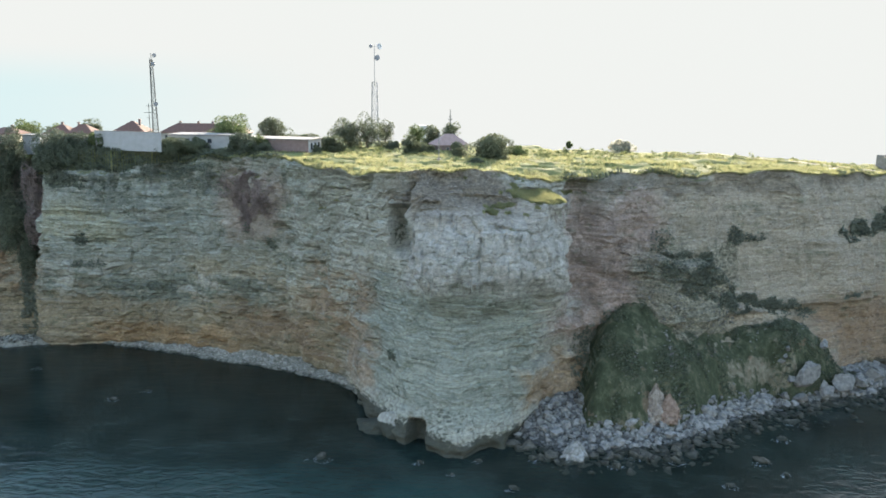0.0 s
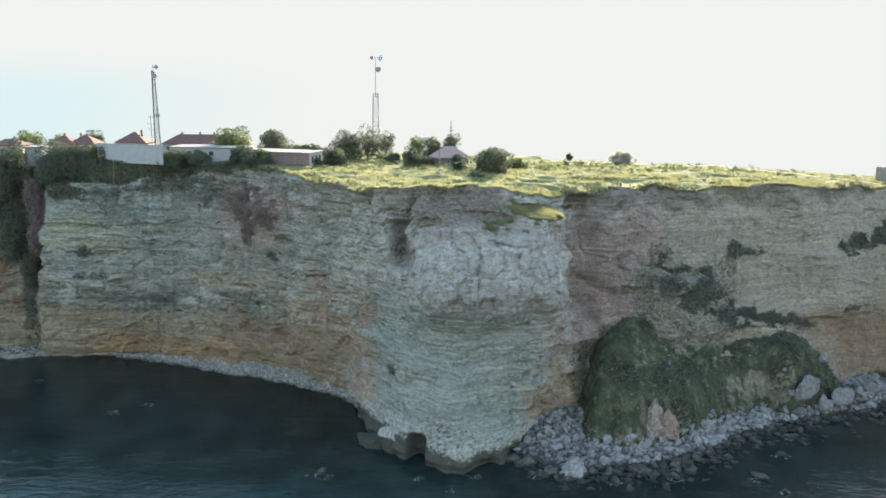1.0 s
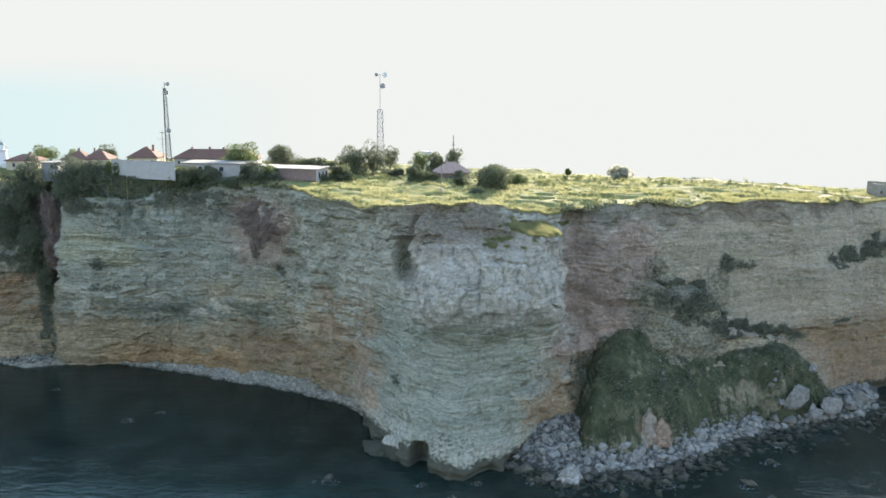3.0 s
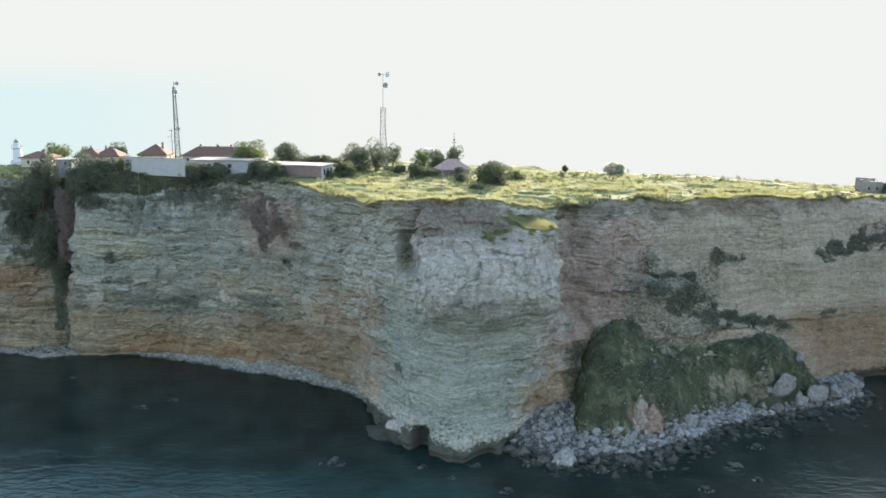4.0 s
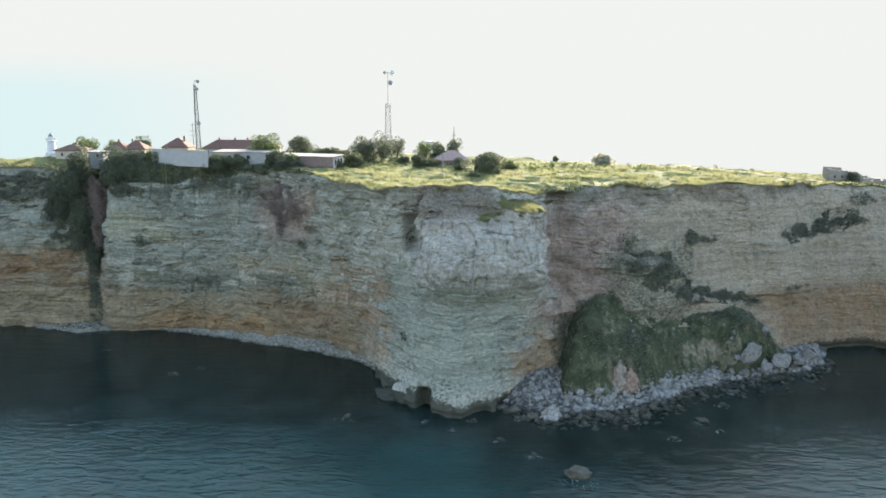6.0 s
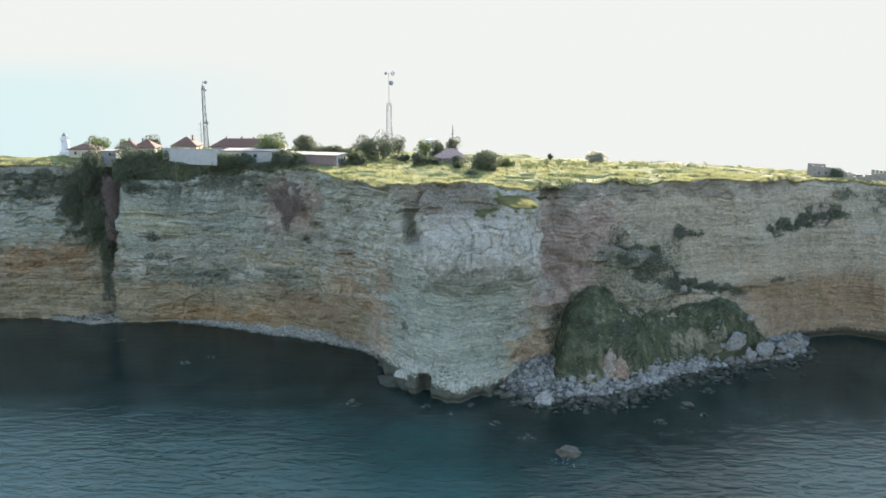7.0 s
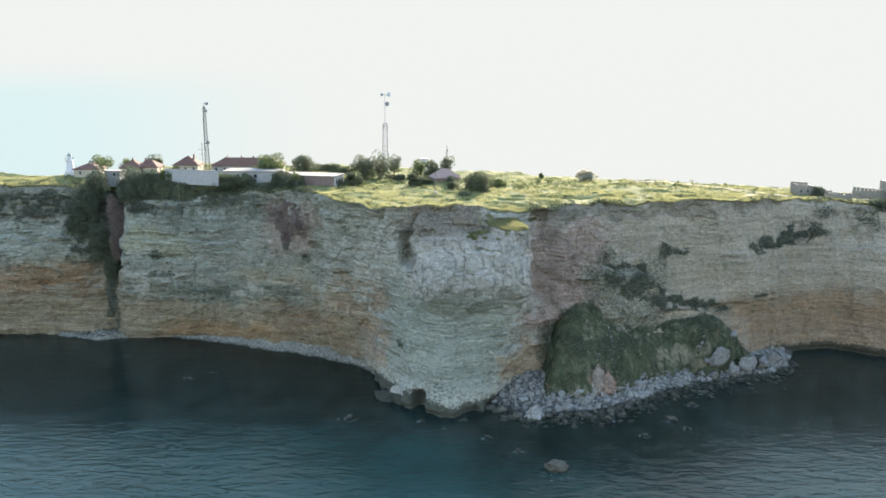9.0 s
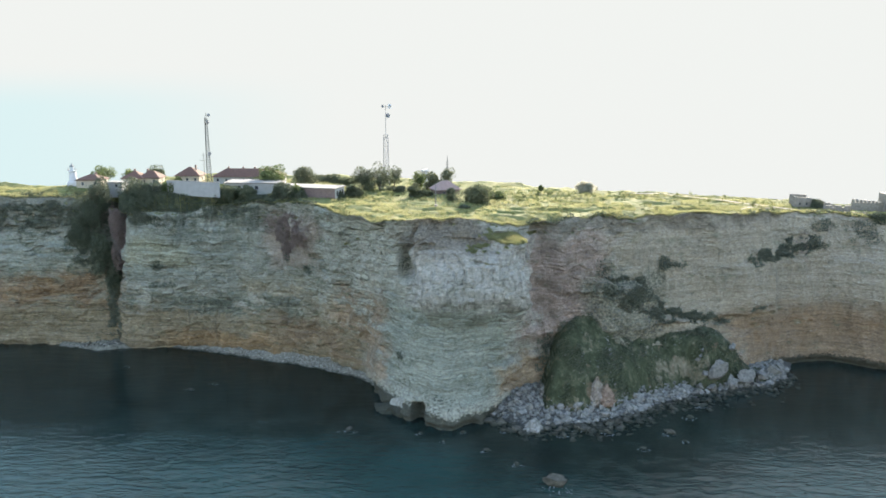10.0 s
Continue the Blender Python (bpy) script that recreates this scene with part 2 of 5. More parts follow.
    # dark wet weed at the tide line, highest round the spur
    hi = calc(t, "MULTIPLY", calc(t, "MULTIPLY", span(t, X, -18.0, -14.0), span(t, X, 2.0, -5.0)), 1.5)
    hi = calc(t, "SUBTRACT", hi, calc(t, "MULTIPLY", span(t, X, -17.0, -22.0), 3.0))
    tide = span(t, calc(t, "SUBTRACT", calc(t, "ADD", Z, calc(t, "MULTIPLY", calc(t, "ADD", mott, speck), 4.0)), hi), 7.2, 6.2)
    col = mix(t, calc(t, "MULTIPLY", tide, 0.9), col, (0.04, 0.042, 0.03))
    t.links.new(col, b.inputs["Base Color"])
    h = calc(t, "ADD", calc(t, "ADD", calc(t, "MULTIPLY", thin, 0.35), calc(t, "MULTIPLY", speck, 1.5)), calc(t, "ADD", calc(t, "MULTIPLY", crack, -0.6), calc(t, "MULTIPLY", fleck, -0.5)))
    bump(t, b, h, 0.9, 0.45)
    return m


def boulder_rock(name, a, c, tide=True, reach=1.0):
    m, t, b = material(name, 0.9)
    b.inputs["Specular IOR Level"].default_value = 0.15
    g = nd(t, "ShaderNodeNewGeometry").outputs["Position"]
    sep = nd(t, "ShaderNodeSeparateXYZ")
    t.links.new(g, sep.inputs[0])
    f = tex(t, g, 1.2, 5)
    col = ramp(t, f, (0.3, a), (0.7, c))
    rnd = nd(t, "ShaderNodeNewGeometry").outputs["Random Per Island"]
    col = mix(t, 0.6, col, ramp(t, rnd, (0.0, (0.25, 0.24, 0.22)), (0.5, (0.5, 0.5, 0.5)), (1.0, (0.72, 0.71, 0.69))), "OVERLAY")
    if tide:
        wet = span(t, calc(t, "ADD", sep.outputs[2], calc(t, "MULTIPLY", f, 0.8)), reach, reach - 0.4)
        col = mix(t, calc(t, "MULTIPLY", wet, 0.93), col, (0.022, 0.025, 0.017))
    t.links.new(col, b.inputs["Base Color"])
    bump(t, b, tex(t, g, 4.0, 5), 0.6, 0.15)
    return m


def grass_ground():
    m, t, b = material("dry_grassland", 0.95)
    b.inputs["Specular IOR Level"].default_value = 0.1
    g = nd(t, "ShaderNodeNewGeometry").outputs["Position"]
    big = tex(t, g, 0.06, 5)
    mid = tex(t, g, 0.4, 5)
    fine = tex(t, g, 3.0, 4)
    col = ramp(t, big, (0.32, (0.085, 0.11, 0.036)), (0.5, (0.13, 0.14, 0.05)), (0.66, (0.18, 0.16, 0.075)))
    col = mix(t, 0.5, col, ramp(t, mid, (0.3, (0.06, 0.075, 0.026)), (0.5, (0.12, 0.125, 0.047)), (0.7, (0.21, 0.185, 0.092))))
    col = mix(t, 0.45, col, ramp(t, fine, (0.3, (0.25, 0.25, 0.25)), (0.7, (0.75, 0.75, 0.75))), "OVERLAY")
    t.links.new(col, b.inputs["Base Color"])
    bump(t, b, calc(t, "ADD", fine, mid), 0.8, 0.25)
    return m


def foliage(name, lo, hi, through_light=0.5):
    m, t, b = material(name, 0.75)
    rnd = nd(t, "ShaderNodeNewGeometry").outputs["Random Per Island"]
    oi = nd(t, "ShaderNodeObjectInfo").outputs["Random"]
    f = calc(t, "ADD", calc(t, "MULTIPLY", rnd, 0.75), calc(t, "MULTIPLY", oi, 0.25))
    col = ramp(t, f, (0.0, lo), (1.0, hi))
    t.links.new(col, b.inputs["Base Color"])
    tr = nd(t, "ShaderNodeBsdfTranslucent")
    t.links.new(col, tr.inputs[0])
    mx = nd(t, "ShaderNodeMixShader")
    mx.inputs[0].default_value = through_light
    t.links.new(b.outputs[0], mx.inputs[1])
    t.links.new(tr.outputs[0], mx.inputs[2])
    t.links.new(mx.outputs[0], t.nodes["Material Output"].inputs[0])
    return m


def sea_water():
    m, t, b = material("sea_water", 0.14)
    g = nd(t, "ShaderNodeNewGeometry").outputs["Position"]
    sp = nd(t, "ShaderNodeSeparateXYZ")
    t.links.new(g, sp.inputs[0])
    # weedy rock bottom inshore, teal depth further out
    big = tex(t, g, 0.035, 5, (0.7, 1, 1))
    reef = calc(t, "MULTIPLY", calc(t, "MULTIPLY", span(t, sp.outputs[0], 2.0, 18.0), span(t, sp.outputs[0], 80.0, 50.0)), 24.0)
    out = span(t, calc(t, "ADD", calc(t, "ADD", sp.outputs[1], reef), calc(t, "MULTIPLY", big, 60.0)), 184.0, 122.0)
    col = mix(t, out, ramp(t, tex(t, g, 0.12, 6), (0.36, (0.006, 0.011, 0.009)), (0.64, (0.016, 0.024, 0.019))), ramp(t, tex(t, g, 0.05, 4, (0.5, 1, 1)), (0.35, (0.011, 0.037, 0.032)), (0.65, (0.015, 0.049, 0.043))))
    t.links.new(col, b.inputs["Base Color"])
    b.inputs["IOR"].default_value = 1.33
    b.inputs["Specular IOR Level"].default_value = 0.3

    def waves(scale, stretch, turn, detail=3):
        mp = nd(t, "ShaderNodeMapping")
        mp.inputs["Rotation"].default_value = (0, 0, radians(turn))
        mp.inputs["Scale"].default_value = stretch
        t.links.new(g, mp.inputs[0])
        n = nd(t, "ShaderNodeTexNoise", scale=scale, detail=detail)
        n.inputs["Distortion"].default_value = 0.6
        t.links.new(mp.outputs[0], n.inputs["Vector"])
        return n.outputs["Fac"]

    w = calc(t, "ADD", calc(t, "MULTIPLY", waves(0.42, (0.38, 1, 1), 24), 1.5), calc(t, "MULTIPLY", waves(1.0, (0.5, 1, 1), 12, 4), 0.75))
    w = calc(t, "ADD", w, calc(t, "MULTIPLY", waves(0.1, (0.6, 1, 1), -10), 0.9))
    gust = calc(t, "ADD", 0.7, calc(t, "MULTIPLY", tex(t, g, 0.025, 3), 0.7))
    w = calc(t, "MULTIPLY", calc(t, "MULTIPLY", w, gust), calc(t, "ADD", 0.3, calc(t, "MULTIPLY", out, 0.7)))      # calm in the cliff's lee
    bump(t, b, w, 0.34, 0.8)
    return m


M_ROCK, M_GRASS, M_SEA = cliff_rock(), grass_ground(), sea_water()
M_PALE = boulder_rock("pale_boulder_stone", (0.075, 0.073, 0.064), (0.20, 0.195, 0.175))
M_SLAB = boulder_rock("fallen_slab_stone", (0.065, 0.063, 0.056), (0.15, 0.146, 0.132))
M_PITTED = boulder_rock("pitted_whitish_stone", (0.08, 0.078, 0.067), (0.24, 0.237, 0.214), True, 1.2)
M_RUST = boulder_rock("rusty_outcrop_stone", (0.085, 0.055, 0.038), (0.20, 0.15, 0.115), False)
M_RUSTPALE = boulder_rock("pale_rust_streaked_stone", (0.085, 0.062, 0.045), (0.23, 0.205, 0.17), False)
M_TOE = boulder_rock("toe_limestone", (0.10, 0.1, 0.083), (0.23, 0.23, 0.2), True, 3.2)
M_WBEACH = boulder_rock("olive_grey_gravel", (0.085, 0.082, 0.065), (0.19, 0.182, 0.145), True, 0.7)
M_WEED = boulder_rock("weedy_shore_stone", (0.035, 0.034, 0.026), (0.085, 0.08, 0.064))
M_LEAF = foliage("shrub_leaves", (0.05, 0.061, 0.04), (0.1, 0.115, 0.07), 0.25)
M_LEAF2 = foliage("tree_leaves", (0.05, 0.07, 0.025), (0.125, 0.155, 0.06), 0.4)
M_RED = foliage("dry_reddish_creeper", (0.15, 0.12, 0.104), (0.265, 0.205, 0.178), 0.3)
# leaf colour greyed and lightened to paint haze onto the cliff shrubs
M_CLAD = foliage("haze_paled_shrub_leaves", (0.065, 0.076, 0.054), (0.145, 0.155, 0.11), 0.25)
M_BLADE = foliage("grass_blades", (0.165, 0.175, 0.078), (0.26, 0.252, 0.126), 0.6)
M_BARK = simple("bark", (0.09, 0.07, 0.05))
M_PLASTER = simple("white_plaster", (0.26, 0.257, 0.24), 0.9, 0.12, 0.6)
M_CREAM = simple("cream_plaster", (0.34, 0.30, 0.23), 0.9, 0.15, 0.6)
M_TILE = simple("red_roof_tiles", (0.10, 0.053, 0.037), 0.85, 0.4, 2.0, relief=0.05)
M_CONC = simple("weathered_concrete", (0.16, 0.155, 0.14), 0.9, 0.2, 0.8)
M_PINK = simple("pinkish_brick", (0.15, 0.108, 0.095), 0.9, 0.2, 1.2)
M_STONE = simple("old_masonry", (0.19, 0.172, 0.142), 0.95, 0.3, 1.3, relief=0.06)
M_DARK = simple("dark_glass", (0.03, 0.035, 0.04), 0.2, 0.2)
M_STEEL = simple("dark_painted_steel", (0.03, 0.037, 0.034), 0.85, 0.15)
M_ZINC = simple("grey_galvanised_steel", (0.13, 0.138, 0.138), 0.8, 0.15)
M_WHITE = simple("white_paint", (0.44, 0.44, 0.43), 0.6, 0.06)
M_TRACK = simple("pale_gravel_track", (0.22, 0.20, 0.155), 0.95, 0.25, 0.8)
M_GLASS = simple("pale_lantern_glass", (0.5, 0.54, 0.54), 0.25, 0.1)
M_DRY = foliage("dry_pale_bush", (0.24, 0.235, 0.17), (0.46, 0.44, 0.34))
M_FOAM = simple("sea_foam", (0.24, 0.26, 0.265), 0.8, 0.15, 2.0)

# ---- the cliff: plan lines from west to east ----
FOOT = [(-260, 235), (-190, 216), (-150, 207), (-125, 207), (-113, 207), (-104, 204.5), (-85, 206), (-68, 203), (-50, 197), (-37, 190.5), (-27, 184), (-20, 177.5),
        (-14, 161), (-6, 148), (4, 141.5), (13, 145), (19, 151), (25, 158), (32, 163), (45, 167), (58, 170), (72, 174), (85, 178), (100, 182), (114, 191), (130, 194.5), (145, 187), (166, 183), (235, 180), (340, 172)]
MIDS = [(-262, 240), (-192, 220), (-151, 211), (-126, 210.5), (-113, 213), (-104, 206.5), (-86, 204), (-67, 203), (-50, 196.5), (-38, 188), (-27, 180), (-19.5, 172),
        (-12, 162), (-5, 155), (4, 150), (13, 151), (20, 155), (26, 161.5), (32, 166), (46, 170), (60, 177.5), (74, 181), (87, 183), (99, 186), (114, 193.5), (130, 197), (146, 190), (167, 186), (236, 184), (341, 176)]
LIPS = [(-262, 246), (-193, 226), (-152, 217), (-126, 216.5), (-113, 219), (-102, 210), (-85, 206), (-65, 206.5), (-47, 196.5), (-34, 183.5), (-25, 171), (-18, 163.5),
        (-11, 159.5), (-3, 159), (5, 160), (13, 160), (20, 161), (26.5, 165), (33, 169.5), (49, 177.5), (60, 181.5), (72, 184.5), (83, 186), (98, 193), (113, 200), (131, 206), (147, 200), (168, 196), (237, 194), (342, 186)]
TOPZ = [50, 50, 50, 50, 48, 47.3, 46.8, 50, 52, 52, 51.6, 51.5, 51.8, 52.2, 52.4, 52.2, 51.2, 50.6, 50.5, 50.4, 50.2, 50.0, 49.9, 49.2, 48.5, 47.2, 45.2, 44.5, 46, 48]
BACK = [(-262, 300), (-200, 290), (-165, 268), (-150, 262), (-140, 262), (-130, 268), (-110, 280), (-90, 290), (-70, 292), (-52, 292), (-42, 292), (-34, 290),
        (-24, 290), (-14, 288), (-4, 286), (8, 283), (20, 276), (30, 268), (40, 258), (54, 246), (66, 238), (78, 234), (90, 232), (104, 234), (122, 240), (142, 246), (165, 250), (190, 254), (245, 260), (350, 262)]
FOOT, MIDS, LIPS, BACK, TOPZ = (np.array(a, float) for a in (FOOT, MIDS, LIPS, BACK, TOPZ))
_s = np.concatenate([[0], np.cumsum(np.hypot(*np.diff((MIDS + LIPS) / 2, axis=0).T))])
CU = np.concatenate([np.arange(_s[1], _s[-3], 0.34), np.arange(_s[-3], _s[-1], 1.2)])


def along(vals):
    """Smooth values along the coast from the station values."""
    v = np.interp(CU, _s, vals)
    k = np.hanning(17)
    return np.convolve(np.pad(v, 8, mode="edge"), k / k.sum(), mode="valid")


FX, FY, MX, MY, LX, LY, LZ, BX, BY = (along(a) for a in (FOOT[:, 0], FOOT[:, 1], MIDS[:, 0], MIDS[:, 1], LIPS[:, 0], LIPS[:, 1], TOPZ, BACK[:, 0], BACK[:, 1]))
NU, NV = len(CU), 200
vv = np.linspace(0, 1, NV)
GZ = -3 + vv[None, :] * (LZ[:, None] + 3)
_w = np.clip(GZ / 25.0, -0.12, 1)
_q = np.clip((GZ - 25.0) / (LZ[:, None] - 25.0), 0, 1) ** 1.3
GX = (FX[:, None] * (1 - _w) + MX[:, None] * _w) * (1 - _q) + LX[:, None] * _q
GY = (FY[:, None] * (1 - _w) + MY[:, None] * _w) * (1 - _q) + LY[:, None] * _q
_tx, _ty = np.gradient(MX + LX), np.gradient(MY + LY)
_k = np.ones(61) / 61
_tx, _ty = (np.convolve(np.pad(a, 30, mode="edge"), _k, mode="valid") for a in (_tx, _ty))
_l = np.hypot(_tx, _ty)
NX, NY = (_ty / _l)[:, None], (-_tx / _l)[:, None]       # outward, to the sea


def soft(v, lo, hi):
    t = np.clip((v - lo) / (hi - lo), 0, 1)
    return t * t * (3 - 2 * t)


def ridged(x, y, z, seed, octaves=4):
    out, a, f = 0, 1.0, 1.0
    for k in range(octaves):
        out = out + a * (1 - 2 * np.abs(vnoise(x * f, y * f, z * f, seed + 13 * k)))
        a, f = a * 0.55, f * 2.07
    return out


def cells(a, b, seed):
    """Jointed blocks: a random value for each block, how near its edge is, and how its face leans."""
    ai, bi = np.floor(a), np.floor(b)
    d1 = d2 = np.full(a.shape, 9.0)
    val, lean = np.zeros(a.shape), np.zeros(a.shape)
    for di in (-1, 0, 1):
        for dj in (-1, 0, 1):
            ca, cb = ai + di, bi + dj
            ja, jb = 0.5 + 0.45 * vnoise(ca * 3.7 + 0.5, cb * 5.1 + 0.5, 0.5, seed), 0.5 + 0.45 * vnoise(ca * 4.3 + 0.5, cb * 2.9 + 0.5, 7.5, seed)
            d = np.hypot(ca + ja - a, cb + jb - b)
            near = d < d1
            d2 = np.where(near, d1, np.minimum(d2, d))
            val = np.where(near, vnoise(ca * 6.1 + 0.5, cb * 7.7 + 0.5, 3.5, seed), val)
            lean = np.where(near, vnoise(ca * 2.3 + 0.5, cb * 8.9 + 0.5, 1.5, seed) * (a - ca - ja) + vnoise(ca * 9.1 + 0.5, cb * 3.3 + 0.5, 2.5, seed) * (b - cb - jb), lean)
            d1 = np.where(near, d, d1)
    return val, np.clip((d2 - d1) / 0.25, 0, 1), lean


def cliff_relief():
    U = CU[:, None] + 0 * GZ
    _x = GX + 1.3 * fbm(GZ / 5, U / 30, 0, 3, 3) + np.interp(GZ, [30, 46], [-1.5, 0.6]) * soft(-GX, -12, -2)
    inside = soft(_x, -4.6, -2.6) * soft(-_x, -24.5, -21.5)
    rib = inside * soft(GZ, 27, 31) * soft(-GZ, -46, -45)
    dip = GZ + 1.6 * vnoise(U / 60, 0, 0, 5) + 0.35 * vnoise(U / 22, GZ / 12, 0, 6) + 0.07 * vnoise(U / 4, GZ / 3, 0, 7)
    rng = np.random.RandomState(4)
    cuts = np.concatenate([[-8], -8 + np.cumsum(rng.choice([0.35, 0.5, 0.7, 1.0, 1.6, 2.6], 130, p=[.2, .2, .2, .2, .12, .08]))])
    lay = np.clip(np.searchsorted(cuts, dip), 1, len(cuts) - 1)
    hard = rng.uniform(-1, 1, len(cuts) + 1)[lay]
    within = (dip - cuts[lay - 1]) / (cuts[lay] - cuts[lay - 1])
    # beds that come and go along the face
    toe0 = soft(GX, -16, -9) * soft(-GX, -20, -12) * soft(-GZ, -27, -20)
    calm = 1 - 0.7 * soft(GX, 50, 62)
    come = soft(vnoise(U / 16, lay * 3.1, 0, 8) + 0.5 * vnoise(U / 4, lay * 1.7, 0, 88), 0.0, 0.7) * (1 - 0.85 * rib) * (1 - 0.8 * toe0) * calm
    d = 0.24 * hard * come * (1 + 1.2 * soft(vnoise(U / 40, lay * 5.3, 0, 107), 0.2, 0.7)) + 0.07 * vnoise(U / 6, lay * 7.7, 0, 9) * (1 - rib)
    d -= 0.2 * np.exp(-((within - 0.08) / 0.12) ** 2) * come
    # jointed blocks
    va, ed, vl = cells(U / 1.7 + 0.4 * vnoise(U / 3, GZ / 3, 0, 82), dip / 1.05, 83)
    d += (0.16 * va - 0.07 * (1 - ed) + 0.3 * vl) * (1 - rib) * (1 - 0.4 * toe0) * calm
    va, ed, vl = cells(U / 5.2 + 0.6 * vnoise(U / 9, GZ / 9, 0, 104), dip / 3.4 + 0.4 * vnoise(U / 7, GZ / 7, 0, 105), 106)
    d += (0.42 * va - 0.2 * (1 - ed) + 0.95 * vl) * (1 - rib) * (1 - 0.65 * toe0) * calm
    # buttresses and hollows
    d += 1.6 * fbm(U / 30, GZ / 45, 0, 12, 2) + 1.1 * ridged(U / 12, GZ / 26, 0, 13, 3)
    d += 0.34 * (1 - 0.4 * toe0) * calm * ridged(U / 4.4, GZ / 4.4, 0, 14, 4) + 0.12 * fbm(U / 0.9, GZ / 0.8, 0, 15, 2)
    hol = soft(fbm(U / 11, GZ / 3.6, 0, 16, 4), 0.4, 0.75)
    d -= 1.1 * hol * calm * (1 - rib) * (1 - 0.85 * toe0)
    # long set-back under the middle ledge
    d -= 1.8 * soft(GZ, 12.5, 14) * soft(-GZ, -19, -17.6) * soft(vnoise(U / 23, 0, 0, 18), -0.3, 0.4) * (1 - toe0)
    # the headland's massive bed: sharp western edge, blocky upright joints
    chute = np.exp(-((GX - np.interp(GZ, [40, 46, 50.5], [12.5, 11.5, 4.5])) / np.interp(GZ, [40, 46, 50.5], [2.2, 3.6, 10.0])) ** 4)
    top = np.interp(GX, [-6, 3, 14, 26], [48.4, 48.6, 47.6, 46.8]) + 0.6 * fbm(U / 4, 0, 0, 19, 3)
    rise = np.interp(GX, [-6, 4, 9, 14], [4.2, 3.6, 2.4, 2.0])
    tread = np.clip((top + rise - GZ) / rise, 0, 1)
    d += inside * ((1 - chute) * tread + chute * np.clip((51.0 - GZ) / 9.0, 0, 1)) * (7.4 + 1.4 * vnoise(U / 6, 0, 0, 20)) * soft(GZ, 22, 36)
    vb, eb, lb = cells(U / 2.0 + 0.5 * vnoise(U / 4, GZ / 5, 0, 84), GZ / 7.0 + 0.4 * vnoise(U / 4, GZ / 4, 0, 85), 86)
    vc, ec, lc = cells(U / 0.9 + 0.3 * vnoise(U / 2, GZ / 2, 0, 87), GZ / 3.8, 89)
    d += rib * (0.75 * vb - 0.45 * (1 - eb) + 0.9 * lb + 0.22 * vc - 0.16 * (1 - ec) + 0.4 * lc + 0.4 * ridged(U / 5.5, GZ / 30, 0, 21, 2))
    # a stepped ledge that falls eastward above the slumps, and another under the eastern shrubs
    led = np.interp(GX, [44, 49, 59, 62, 65, 69, 77, 89, 98], [33, 32.5, 31.5, 29, 25.5, 20.8, 18.8, 16.8, 13]) + 0.7 * fbm(U / 5, 0, 0, 23, 3)
    d += np.interp(GX, [60, 72], [5.0, 2.6]) * soft(led - GZ, -0.2, 0.6) * soft(GX, 44, 50) * soft(-GX, -100, -93)
    led2 = np.interp(GX, [-124, -104, -70, -40, -20], [16, 16.5, 14.5, 12.5, 12]) + 0.6 * fbm(U / 6, 0, 0, 24, 3)
    d += 0.9 * soft(led2 - GZ, -0.2, 0.4) * soft(-GX, 22, 30) * soft(vnoise(U / 12, 0, 0, 25), -0.5, 0.1)
    led3 = 34.0 + 0.8 * fbm(U / 8, 0, 0, 26, 3)
    d += 1.0 * soft(led3 - GZ, -0.2, 0.4) * (soft(GX, 84, 92) + soft(-GX, 60, 66)) * soft(vnoise(U / 15, 0, 0, 27), -0.4, 0.2)
    # pockets weathered out of the softer beds
    pock = soft(vnoise(U / 1.5, dip / 0.6, 0, 101) + 0.5 * vnoise(U / 0.8, dip / 0.4, 0, 102), 0.35, 0.75) * soft(fbm(U / 14, GZ / 4, 0, 103, 3), 0.0, 0.5)
    d -= 0.6 * pock * (1 - rib) * (1 - 0.5 * toe0) * calm * (1 - chute * soft(GZ, 40, 44))
    # the dark cleft west of it, the gully, and the recess east of the headland
    d -= 5.5 * np.exp(-((GX + 7.4) / np.interp(GZ, [35, 44], [1.4, 2.6])) ** 4) * soft(GZ, 34.5, 38) * soft(-GZ, -46, -44)
    d -= 6.5 * np.exp(-((GX + 112.0 + 1.6 * fbm(GZ / 7, U / 40, 0, 112, 3) - 0.12 * (30 - GZ) * soft(-GZ, -30, -20)) / np.interp(GZ, [5, 20, 30, 44], [1.4, 2.4, 4.5, 6.5])) ** 4) * soft(GZ, 11, 28)
    d -= 4.4 * np.exp(-((GX - 31.0) / 3.8) ** 4) * soft(GZ, 18, 28)
    # blocks and gaps under the western brow, one big block standing forward
    gap = soft(vnoise(U / 2.6, 0, 0, 110) + 0.35 * vnoise(U / 1.1, GZ / 5, 0, 111), 0.1, 0.45) * soft(-GX, 52, 58) * soft(GX, -104, -100)
    d -= 1.5 * gap * soft(GZ, 40.5, 43.5)
    d += 1.3 * soft(-GX, 84.6, 85.6) * soft(GX, -104, -101) * soft(GZ, 35, 37)
    # bulging pale toe with a weedy apron and a notch
    toe = soft(GX, -17, -12) * soft(-GX, -16, -12)
    d += toe * (1.8 * soft(-GZ, -8, -3.5) + (0.3 + 0.9 * vnoise(U / 2.5, GZ / 2, 0, 92)) * soft(-GZ, -2.8, -1.2))
    d -= 5.0 * np.exp(-((GX + 3.0) / 1.5) ** 4) * soft(-GZ, -5.6, -3.6)
    d -= 0.8 * np.exp(-((GZ - 0.4) / 0.8) ** 2)
    fade = np.clip((LZ[:, None] - GZ) / 1.2, 0.3, 1)
    return d * fade


